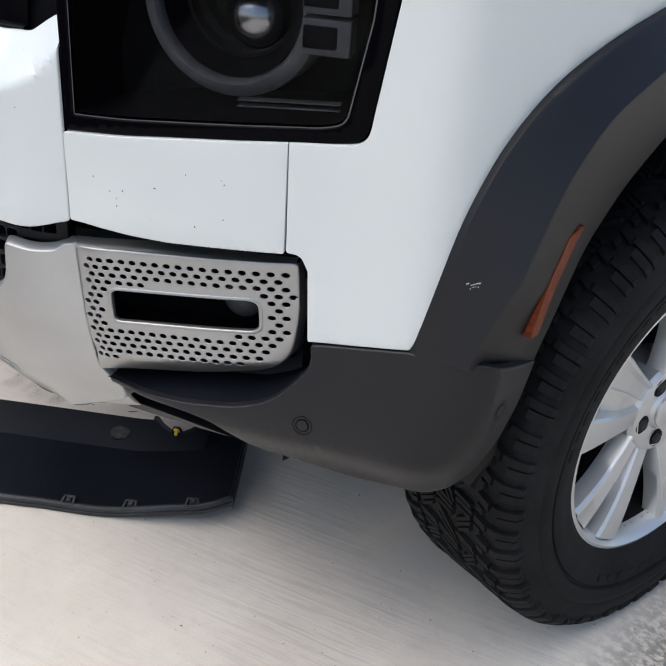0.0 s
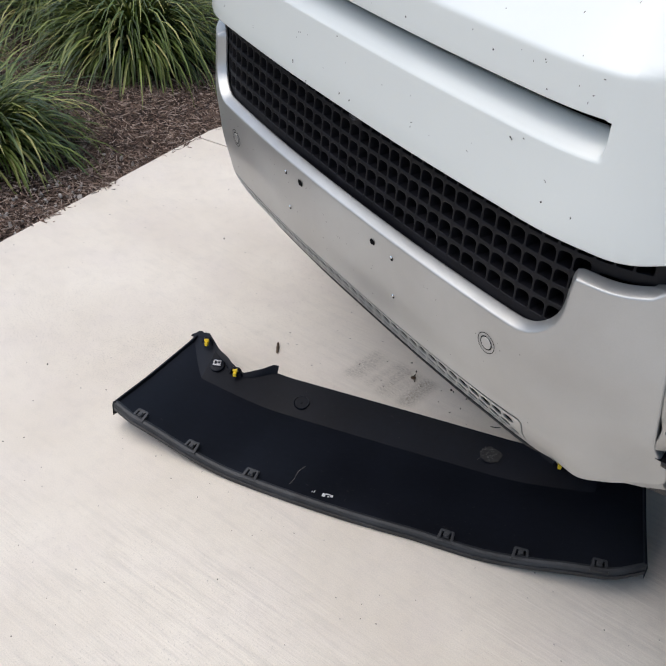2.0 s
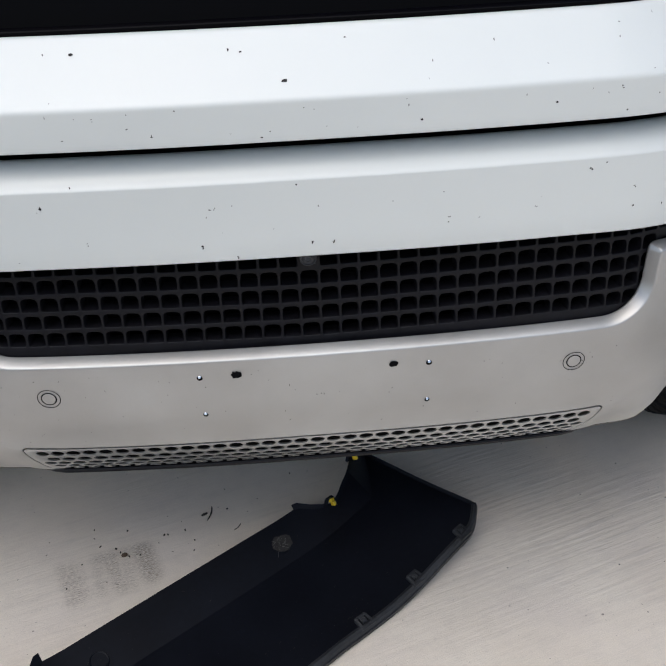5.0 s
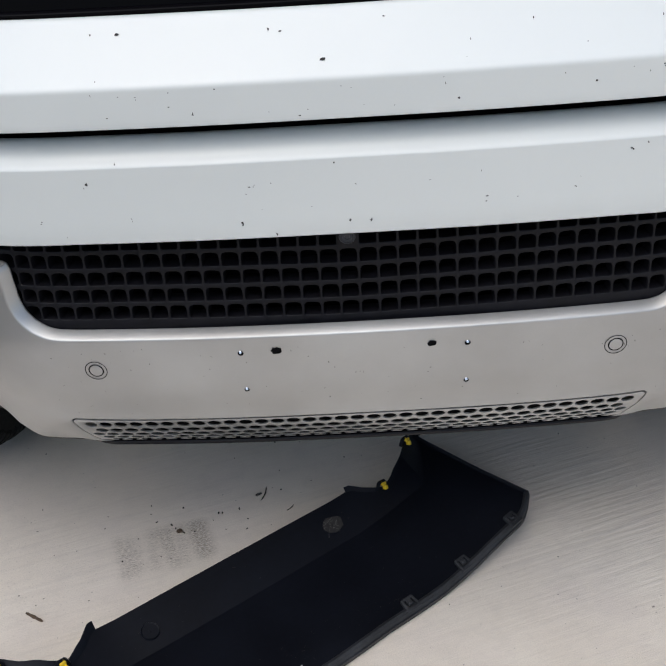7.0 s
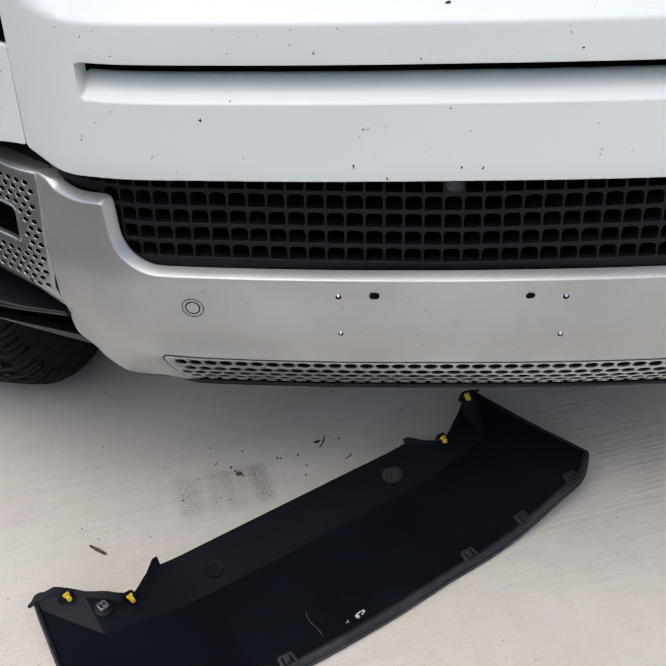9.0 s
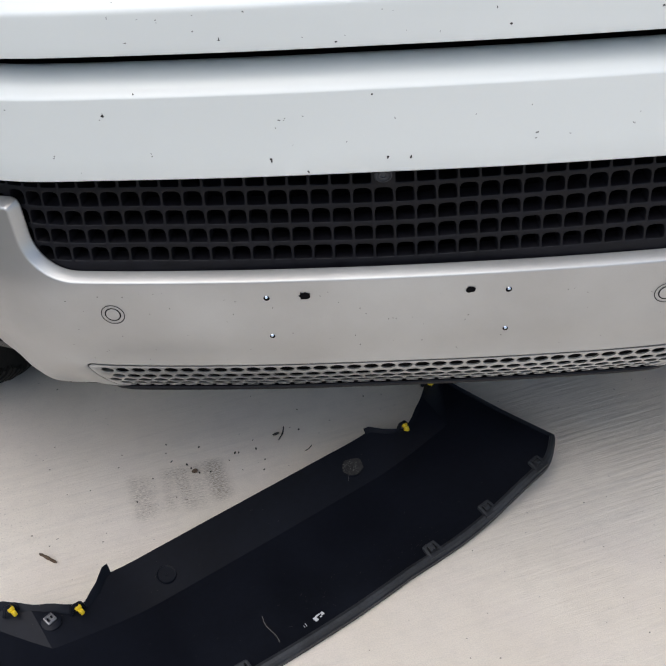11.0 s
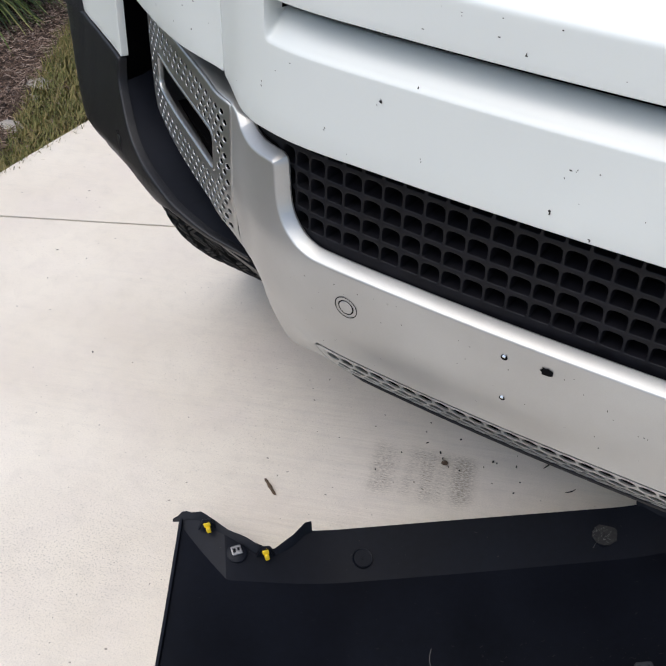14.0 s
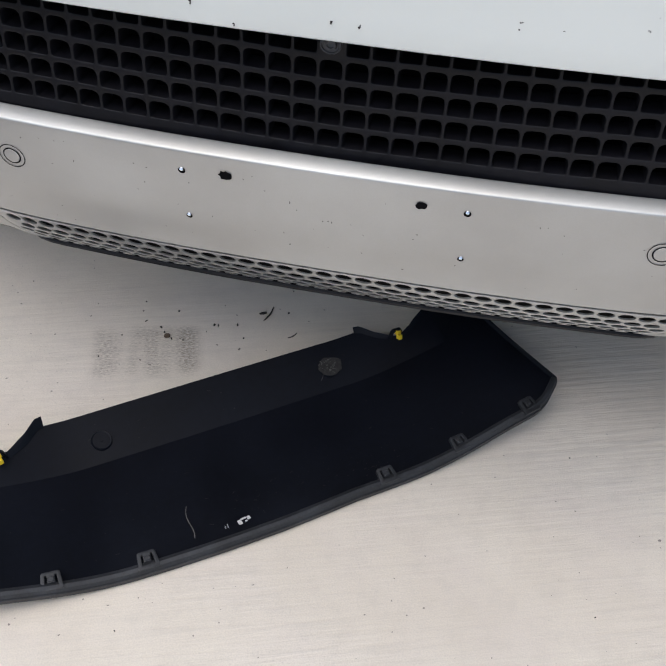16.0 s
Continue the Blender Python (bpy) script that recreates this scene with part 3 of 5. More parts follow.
    for z in (1.020, 1.027):
        a, b = f(s_x(0.70), z, 0.025), f(s_x(0.80), z + 0.008, 0.025)
        d = (b - a)
        rot = Matrix((d.normalized(), d.normalized().cross(Vector((0, 0, 1))), Vector((0, 0, 1)))).transposed()
        bm = bmesh.new()
        box(bm, (a + b) / 2, (d.length, 0.012, 0.0016), rot, 0.0005, 1)
        part("lamp_trim", bm, LAMPMID, frame_)
    bm = bmesh.new()
    lathe(bm, [(0.0, 0.011), (0.003, 0.011), (0.005, 0.006), (0.009, 0.005), (0.009, 0.0)], (0, 0, 1), f(s_x(0.633), 0.988, 0.03), 16)
    part("lamp_screw", bm, LAMPMID, frame_)


for side in (1, -1):
    corner_panels(side)
    headlamp(side)


def bumper_shift(s, z):
    """The silver bumper: almost upright, turning under towards its lower edge."""
    e = 0.006 + 0.010 * smoothstep(0.71, 0.62, z) + 0.018 * smoothstep(0.64, 0.555, z)
    e += 0.052 * max(0.0, (0.568 - z) / 0.07) ** 1.35 * (1 - 0.5 * smoothstep(0.40, 0.48, abs(s)))
    e += 0.016 * smoothstep(S5 - 0.02, S5 + 0.03, abs(s)) * smoothstep(0.63, 0.56, z)
    return e


def bumper():
    sm = 0.366
    right = [(0.0, 0.4935, 0), (sm - 0.02, 0.4935, 0), (0.40, 0.4965, 0.04), (s_x(0.44), 0.5065, 0.04), (s_x(0.485), 0.523, 0.04), (s_x(0.522), 0.540, 0.020), (s_x(0.520), 0.575, 0.02), (S5 + 0.0140, 0.603, 0.010), (S5 + 0.0110, 0.66, 0.0), (S5 + 0.0070, 0.72, 0), (S5 + 0.0015, 0.8075, 0.003),
             (s_x(0.464), 0.797, 0.02), (s_x(0.44), 0.7945, 0.02), (s_x(0.400), 0.7975, 0.014), (s_x(0.395), 0.735, 0.03), (s_x(0.364), 0.7095, 0.04), (0.28, 0.7085, 0.0), (0.0, 0.707, 0)]
    left = [(-x, z, r) for x, z, r in right[1:-1]][::-1]
    outer = dense(rounded(right + left, 8), 0.012)
    ins = [(-sm - 0.007, 0.5715, 0.013), (-sm + 0.010, 0.5035, 0.005), (sm - 0.010, 0.5035, 0.005), (sm + 0.007, 0.5715, 0.013), (0.27, 0.5688, 0.05), (-0.27, 0.5688, 0.05)]
    cut = dense(rounded(ins), 0.015)
    f = body_map(bumper_shift)

    def bevel(u, v):
        """A slanted band towards the grille; a plain turned edge at the ends and below."""
        k = smoothstep(0.66, 0.69, v) * (1 - smoothstep(S5 - 0.024, S5 - 0.012, abs(u)))
        wide = ((0.0004, 0.0), (0.0016, 0.0003), (0.0026, 0.0009), (0.0032, 0.0017), (0.0092, 0.0128), (0.0096, 0.0142), (0.0086, 0.0165))
        plain = ((0.0040, 0.0), (0.0070, 0.0), (0.0088, 0.0005), (0.0098, 0.0014), (0.0103, 0.0028), (0.0105, 0.0050), (0.0105, 0.028))
        return [(p[0] + (q[0] - p[0]) * k, p[1] + (q[1] - p[1]) * k) for p, q in zip(plain, wide)]
    us = spread(-S5, S5, 0.016)
    main = part("bumper", sheet(outer, [cut], f, 0.028, 0.0105, us, spread(0.50, 0.80, 0.012), 5, rh=0.0012, edge_line=bevel), SILVER, car, "satin silver front bumper", 32)
    # perforated strip at the lower edge
    holes = []
    for row, (z, ry) in enumerate(((0.5585, 0.0058), (0.5437, 0.0052), (0.5308, 0.0046), (0.5198, 0.0040), (0.5103, 0.0034))):
        n = 35
        for k in range(n):
            x = (k - (n - 1) / 2) * 0.0203 + (0.0101 if row % 2 else 0)
            if abs(x) < sm - 0.010 - 0.0030 * row:
                holes.append([(x + 0.0088 * math.cos(a), z + ry * math.sin(a)) for a in [2 * math.pi * j / 12 for j in range(12)]])
    edge = offset(dense(rounded(ins), 0.015), 0.0022)
    part("lower_mesh", sheet(edge, holes, f, 0.003, 0.0008, spread(-sm, sm, 0.03), [], 2), SILVER, main, "perforated silver strip")
    bm = bmesh.new()
    ss = spread(-0.40, 0.40, 0.02)
    f2 = body_map(lambda s, z: bumper_shift(s, 0.497) - 0.004)
    grid_faces(bm, [[f2(s, z, d + 0.02 * smoothstep(0.34, 0.44, abs(s))) for s in ss] for z, d in ((0.4965, 0.012), (0.4955, 0.007), (0.4935, 0.0055), (0.4895, 0.007), (0.4878, 0.011), (0.4878, 0.06))])
    part("lower_lip", bm, GRILLE, car, "black lip under the bumper")
    # near-black sheet: shade painted behind the perforations
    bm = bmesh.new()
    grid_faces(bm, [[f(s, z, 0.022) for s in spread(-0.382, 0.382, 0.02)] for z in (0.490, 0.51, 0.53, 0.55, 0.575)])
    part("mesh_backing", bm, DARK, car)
    # the corners turn under and back
    for sg in (1, -1):
        bm = bmesh.new()
        rows = []
        tip = Vector((0.485 * sg, 0.194, 0.512))
        for x, z in ((0.43, 0.5060), (0.45, 0.5120), (0.470, 0.5195), (0.490, 0.5280), (0.506, 0.5365), (0.515, 0.548), (0.516, 0.565), (0.5145, 0.585), (0.512, 0.602)):
            p = mirrored(f, sg)(s_x(x), z, 0.008)
            d = tip + Vector((-0.05 * sg * max(0.0, (0.490 - x) / 0.06), 0, -0.004)) - p
            rows.append([p, p + d * 0.12 + Vector((0, 0, -0.001)), p + d * 0.5 + Vector((0, 0, -0.004)), p + d])
        grid_faces(bm, rows)
        part("bumper_return", bm, SILVER, main, "underside of the silver bumper corner")
        bm = bmesh.new()
        rows = []
        for x, z in ((0.355, 0.4950), (0.38, 0.4965), (0.40, 0.4985), (0.42, 0.503), (0.44, 0.5085), (0.463, 0.5165), (0.480, 0.5225)):
            p = mirrored(f, sg)(s_x(x), z, 0.004)
            k = 0.7 if x < 0.375 else 0.5
            rows.append([p + Vector((0, 0.004, 0.002)), p + Vector((0, 0.001, -0.003 * k)), p + Vector((0, 0.001, -0.008 * k)), p + Vector((0, 0.006, -0.010 * k)), p + Vector((-0.01 * sg, 0.06, -0.014))])
        grid_faces(bm, rows)
        part("lip_end", bm, GRILLE, main)
    # parking sensors and plate screw holes
    for x in (-0.3115, 0.3115):
        sensor(x, 0.656, f, main, SILVER, x)
    for x, z, r, kind in ((-0.133, 0.677, 0.0036, 1), (0.134, 0.676, 0.0036, 1), (-0.132, 0.620, 0.0032, 1), (0.134, 0.618, 0.0032, 1), (-0.091, 0.679, 0.0050, 0), (0.093, 0.678, 0.0046, 0)):
        bm = bmesh.new()
        rnd = random.Random(int(x * 1000) + int(z * 100))
        ring = []
        for j in range(14):
            a = 2 * math.pi * j / 14
            q = r * (1 if kind else rnd.uniform(0.75, 1.25)) * (1 if kind else (1.2 if abs(math.cos(a)) > 0.5 else 0.9))
            ring.append(bm.verts.new(f(x + q * math.cos(a), z + q * math.sin(a), -0.0006)))
        bm.faces.new(ring)
        hole = part("screw_hole", bm, DARK, main)
        if kind:
            bm = bmesh.new()
            p = f(x, z + 0.0016, -0.0006)
            lathe(bm, [(0, 0.0020), (0.0010, 0.0017), (0.0013, 0.0)], (0, -1, 0.5), p, 12)
            part("rivet", bm, CHROME, hole, "bright rivet")


def sensor(x, z, f, parent, mat, s):
    bm = bmesh.new()
    for r0, r1 in ((0.0129, 0.0138), (0.0081, 0.0094)):
        a = [bm.verts.new(f(s + r0 * math.cos(2 * math.pi * k / 32), z + r0 * math.sin(2 * math.pi * k / 32), -0.0005)) for k in range(32)]
        b = [bm.verts.new(f(s + r1 * math.cos(2 * math.pi * k / 32), z + r1 * math.sin(2 * math.pi * k / 32), -0.0005)) for k in range(32)]
        for k in range(32):
            bm.faces.new((a[k], b[k], b[(k + 1) % 32], a[(k + 1) % 32]))
    ring = part("parking_sensor", bm, DARK, parent, "round parking sensor with dark joints")
    bm = bmesh.new()
    rows = []
    for r, d in ((0.0082, 0.0), (0.0078, -0.0008), (0.006, -0.0012), (0.0001, -0.0012)):
        rows.append([f(s + r * math.cos(2 * math.pi * k / 24), z + r * math.sin(2 * math.pi * k / 24), d) for k in range(24)])
    grid_faces(bm, rows, True)
    part("sensor_face", bm, mat, ring)


bumper()


def grille():
    def f(s, z, d):
        """Flatter than the nose above it, its rows rising a little towards the ends."""
        a = abs(s)
        base = body_map(lambda u, v: 0.0305 - 0.006 * smoothstep(0.06, 0.24, a))(s, z, d)
        return base + Vector((0, 0, 0.0075 * smoothstep(0.0, 0.28, a)))
    outer = dense(rounded([(-0.428, 0.690, 0), (0.428, 0.690, 0), (0.428, 0.787, 0), (0.50, 0.787, 0), (0.50, 0.852, 0), (-0.50, 0.852, 0), (-0.50, 0.787, 0), (-0.428, 0.787, 0)]), 0.03)
    holes = []
    pitch, rise = 0.0226, 0.0222
    for row in range(6):
        top = 0.7286 + rise * row
        for k in range(-21, 22):
            x = k * pitch
            if abs(x) > (0.41 if row < 4 else 0.485) or (k == 0 and row == 4):
                continue
            holes.append(rounded([(x - 0.0098, top - 0.0168, 0.0024), (x + 0.0098, top - 0.0168, 0.0024), (x + 0.0098, top, 0.0062), (x - 0.0098, top, 0.0062)], 3))
    g = part("grille", sheet(outer, holes, f, 0.022, 0.0016, spread(-0.5, 0.5, 0.05), [], 2, rh=0.0009), GRILLE, car, "black plastic egg-crate grille", 50)
    bm = bmesh.new()
    c = f(0, 0.8115, -0.004)
    lathe(bm, [(-0.012, 0.0082), (0.0, 0.0082), (0.0012, 0.0078), (0.0012, 0.0070), (-0.0008, 0.0066), (-0.0008, 0.0048), (0.0016, 0.0042), (0.0016, 0.0028), (0.0, 0.0024), (-0.0008, 0.0)], (0, -1, 0.12), c, 32)
    for v in bm.verts:
        v.co.x = c.x + (v.co.x - c.x) * 1.15
    part("grille_camera", bm, CAMGREY, g, "small round camera")
    # ribbed strip on above the fog lamp frames, near black for the shade there
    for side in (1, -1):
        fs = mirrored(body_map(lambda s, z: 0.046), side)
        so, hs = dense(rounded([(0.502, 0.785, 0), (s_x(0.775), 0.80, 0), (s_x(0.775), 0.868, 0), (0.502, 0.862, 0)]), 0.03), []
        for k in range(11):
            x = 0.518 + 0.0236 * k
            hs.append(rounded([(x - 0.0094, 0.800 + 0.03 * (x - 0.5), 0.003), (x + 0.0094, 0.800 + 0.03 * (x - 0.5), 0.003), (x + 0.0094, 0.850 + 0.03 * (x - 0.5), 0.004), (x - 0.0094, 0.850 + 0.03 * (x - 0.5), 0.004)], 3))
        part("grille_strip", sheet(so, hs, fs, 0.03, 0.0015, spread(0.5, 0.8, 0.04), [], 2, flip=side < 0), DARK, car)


grille()


def fog_frame(side):
    x0, slope = 0.4985, 0.642
    n = Vector((-slope, 1.0)).normalized()

    def under(x, z):
        low = max(0.0, 0.642 + 0.155 * (x - x0) - z)
        return 0.85 * low * low / (low + 0.006)

    beside = body_map(bumper_shift)

    def flat(x, z, d):
        """Slanted back, and flush with the end of the bumper along the seam."""
        q = Vector((x, 0.0905 + slope * (x - x0) + 1.0 * max(0.0, x - 0.64) ** 2)) + n * (d + under(x, z) + 0.006)
        k = 1 - smoothstep(x0 + 0.002, x0 + 0.055, x)
        if k > 0:
            p = beside(s_x(min(q.x + 0.36 * bumper_shift(S5, z), 0.56)), z, d)
            q.y += (p.y - q.y) * k
        return Vector((q.x, q.y, z))
    f = mirrored(flat, side)
    x1 = 0.744
    outer = dense(rounded([(0.5025, 0.752, 0), (0.5045, 0.71, 0), (0.5060, 0.66, 0), (0.5160, 0.606, 0.003), (0.632, 0.628, 0.0), (0.716, 0.6555, 0.03), (0.746, 0.688, 0.028), (0.754, 0.756, 0.03), (x1 + 0.006, 0.8265, 0.008), (0.4995, 0.8045, 0.002)]), 0.012)
    slot = dense(rounded([(0.5435, 0.7030, 0.009), (0.7125, 0.7225, 0.012), (0.711, 0.7675, 0.014), (0.5415, 0.7495, 0.009)], 5), 0.012)
    holes = []

    def gap(poly, x, z):
        """Distance of a point from an outline; below zero inside it."""
        best, odd = 9.0, False
        for a, b in zip(poly, poly[1:] + poly[:1]):
            ab, ap = (b[0] - a[0], b[1] - a[1]), (x - a[0], z - a[1])
            t = max(0, min(1, (ab[0] * ap[0] + ab[1] * ap[1]) / (ab[0] ** 2 + ab[1] ** 2 + 1e-12)))
            best = min(best, math.hypot(ap[0] - t * ab[0], ap[1] - t * ab[1]))
            if (a[1] > z) != (b[1] > z) and x < a[0] + ab[0] * (z - a[1]) / ab[1]:
                odd = not odd
        return -best if odd else best
    field = [(x0, 0.642), (0.600, 0.654), (0.690, 0.6655), (0.716, 0.682), (0.742, 0.72), (0.745, 0.82), (x0, 0.80)]
    for row in range(15):
        for j in range(20):
            k = j + (0.5 if row % 2 else 0.0)
            x = x0 + 0.0065 + 0.0124 * k + 0.000075 * k * k
            z = 0.7875 + 0.085 * (x - x0) - row * 0.01035
            x += 0.085 * (0.795 - z) * (1 - 2.6 * (x - x0))
            if gap(outer, x, z) < -0.0068 and gap(slot, x, z) > 0.0095 and gap(field, x, z) < 0.002:
                holes.append([(x + 0.0041 * math.cos(a), z + 0.0034 * math.sin(a)) for a in [2 * math.pi * q / 10 for q in range(10)]])
    fr = part("fog_lamp_frame", sheet(outer, [slot] + holes, f, 0.0014, 0.003, spread(x0, x1, 0.02), spread(0.6, 0.83, 0.02), 3, flip=side < 0, rh=0.0011), FRAMEGREY, car, "perforated silver fog lamp frame", 50)
    bm = bmesh.new()
    rows = []
    for x, z, ox, oz in ((0.749, 0.826, 0.6, 0.4), (0.7525, 0.79, 1, 0), (0.7535, 0.756, 1, -0.1), (0.750, 0.72, 1, -0.3), (0.743, 0.69, 0.9, -0.5), (0.726, 0.666, 0.7, -0.8), (0.705, 0.654, 0.4, -1), (0.632, 0.6285, 0.2, -1), (0.56, 0.6165, 0.1, -1), (0.5185, 0.6070, 0.1, -1)):
        rows.append([f(x + ox * a, z + oz * a, d) for a, d in ((-0.004, 0.001), (0.0, 0.0045), (0.002, 0.010), (0.0035, 0.022), (0.006, 0.05))])
    grid_faces(bm, rows)
    part("frame_skirt", bm, FRAMEGREY, fr)
    bm = bmesh.new()
    grid_faces(bm, [[f(x, 0.8045 + 0.086 * (x - x0) + a, d) for a, d in ((-0.004, 0.0012), (-0.0015, 0.0022), (0.0005, 0.0050), (0.0025, 0.012), (0.0070, 0.042))] for x in spread(x0 - 0.011, 0.758, 0.012)])
    part("frame_top", bm, FRAMEGREY, fr)
    bm = bmesh.new()
    lines = [[f(p[0], p[1], d) for p in offset(slot, o)] for o, d in ((-0.0042, 0.0003), (-0.0028, -0.0010), (-0.0010, -0.0013), (0.0004, -0.0005), (0.0011, 0.0020), (0.0011, 0.006))]
    grid_faces(bm, lines, True)
    part("slot_rim", bm, FRAMEGREY, fr, "rolled silver rim of the lamp slot", 60)
    # lamp well in near black: the recess's shade is in the colour
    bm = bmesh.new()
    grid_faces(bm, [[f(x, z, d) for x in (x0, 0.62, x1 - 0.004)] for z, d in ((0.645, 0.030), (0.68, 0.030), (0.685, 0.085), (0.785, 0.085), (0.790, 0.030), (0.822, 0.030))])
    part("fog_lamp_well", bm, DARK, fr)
    bm = bmesh.new()
    ax = Vector((0.54 * side, -0.84, 0))
    lathe(bm, [(0, 0.027), (0.012, 0.026), (0.018, 0.02), (0.022, 0.010), (0.023, 0.0)], ax, f(0.683, 0.744, 0.055), 32)
    part("fog_lamp", bm, LAMPMID, fr, "small clear fog lamp")
    # the deep slot between frame and fender, its shade put into the black colour
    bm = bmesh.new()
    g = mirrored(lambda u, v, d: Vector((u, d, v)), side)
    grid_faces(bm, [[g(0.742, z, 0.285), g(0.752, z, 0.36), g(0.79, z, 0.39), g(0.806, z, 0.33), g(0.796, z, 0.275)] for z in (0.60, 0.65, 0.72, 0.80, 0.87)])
    part("air_slot", bm, DARK, car, "deep air slot, coloured black for its shade")
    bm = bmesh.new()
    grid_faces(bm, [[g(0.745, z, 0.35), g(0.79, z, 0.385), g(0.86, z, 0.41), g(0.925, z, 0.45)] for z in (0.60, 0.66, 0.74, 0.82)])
    part("slot_liner", bm, DARK, car, "liner behind the air slot, near black for shade")


for side in (1, -1):
    fog_frame(side)


def lower_corner(side):
    """Black plastic under the fog lamp, running round to the wheel."""
    def shift(s, z):
        e = -0.016 * smoothstep(s_x(0.58), s_x(0.80), s) * (1 - 0.9 * smoothstep(0.60, 0.77, z))
        e += 0.035 * (1 - smoothstep(0.53, 0.60, z)) + 0.030 * (1 - smoothstep(s_x(0.50), s_x(0.66), s))
        return e * (1 - turn(s, z))

    def turn(s, z):
        high = smoothstep(0.62, 0.74, z)
        line = min(1.0, max(0.0, (s - s_y(0.313)) / (s_y(0.372) - s_y(0.313))))
        return smoothstep(s_x(0.885), s_y(0.385), s) * (1 - high) + line * high

    def base(s, z, d):
        out = float(np.interp(z, (0.53, 0.56, 0.60, 0.65, 0.705, 0.735, 0.76), (0.0, 0.013, 0.031, 0.046, 0.054, 0.056, 0.056)))
        rear = float(np.interp(z, (0.53, 0.60, 0.66, 0.72, 0.76), (-0.002, 0.008, 0.017, 0.023, 0.030)))
        k = min(1.0, max(0.0, (s - s_y(0.378)) / (s_y(0.488) - s_y(0.378))))
        return body_map(shift)(s, z, d) + Vector((turn(s, z) * (out + (rear - out) * k), 0, 0))
    f = mirrored(base, side)
    pts = [(s_x(0.515), 0.582, 0.003), (s_x(0.575), 0.588, 0), (s_x(0.640), 0.5965, 0.02), (s_x(0.677), 0.590, 0.014), (s_x(0.700), 0.566, 0.020), (s_x(0.716), 0.546, 0.014), (s_x(0.760), 0.538, 0.02), (s_x(0.80), 0.531, 0.02), (s_x(0.85), 0.5285, 0.02), (s_x(0.905), 0.534, 0.02),
           (s_y(0.385), 0.537, 0.02), (s_y(0.422), 0.555, 0.02), (s_y(0.447), 0.604, 0.0), (s_y(0.470), 0.661, 0.0), (s_y(0.487), 0.710, 0.004), (s_y(0.366), 0.755, 0.004), (s_x(0.901), 0.7545, 0.006), (s_x(0.844), 0.744, 0.0), (s_x(0.788), 0.7345, 0.006), (s_x(0.790), 0.705, 0.02), (s_x(0.77), 0.673, 0.03), (s_x(0.745), 0.643, 0.03), (s_x(0.706), 0.624, 0.03), (s_x(0.633), 0.608, 0.02), (s_x(0.568), 0.5955, 0.0), (s_x(0.515), 0.592, 0.003)]
    body = part("lower_corner", sheet(dense(rounded(pts, 8), 0.012), [], f, 0.012, 0.003, spread(s_x(0.5), s_y(0.49), 0.014), spread(0.53, 0.83, 0.016), 4, flip=side < 0), PLASTIC, car, "black grained plastic lower corner", 50)
    sensor(0.786, 0.62, f, body, PLASTIC, s_x(0.786))
    sensor(0.955, 0.673, f, body, PLASTIC, s_y(0.407))
    # shelf below the fog lamp frame
    bm = bmesh.new()
    g = mirrored(lambda u, v, d: Vector((u, d, v)), side)
    xs = [0.505, 0.568, 0.633, 0.67, 0.706, 0.735, 0.755, 0.77, 0.788]
    zl = [0.590, 0.594, 0.606, 0.614, 0.622, 0.637, 0.653, 0.672, 0.70]
    rows = []
    for x, z in zip(xs, zl):
        a = base(s_x(x), z, 0.004)
        rows.append([g(a.x, a.z, a.y), g(a.x - 0.012, a.z + 0.004, a.y + 0.03), g(a.x - 0.02, a.z + 0.012, a.y + 0.075), g(a.x - 0.02, a.z + 0.05, a.y + 0.09)])
    grid_faces(bm, rows)
    part("shelf", bm, VALANCE, body)
    # hidden duct behind the slanted slit, near black to stand for shade
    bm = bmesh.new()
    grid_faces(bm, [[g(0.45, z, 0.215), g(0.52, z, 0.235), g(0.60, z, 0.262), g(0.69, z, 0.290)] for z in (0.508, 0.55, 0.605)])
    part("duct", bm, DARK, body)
    # blade below the slit, running in under the bumper corner
    bm = bmesh.new()
    rows = []
    for k in range(13):
        t = k / 12
        x, y, z = 0.455 + 0.222 * t, 0.184 + 0.049 * t, 0.511 + 0.024 * t
        h = 0.017 * (1 - t) ** 0.6 + 0.002
        rows.append([g(x - 0.004, z + 0.001, y + 0.014), g(x, z, y + 0.002), g(x + 0.001, z - 0.0015, y), g(x, z - h, y + 0.006), g(x - 0.006, z - h - 0.003, y + 0.020), g(x - 0.02, z - h - 0.002, y + 0.12)])
    grid_faces(bm, rows)
    part("undertray_edge", bm, PLASTIC, body)


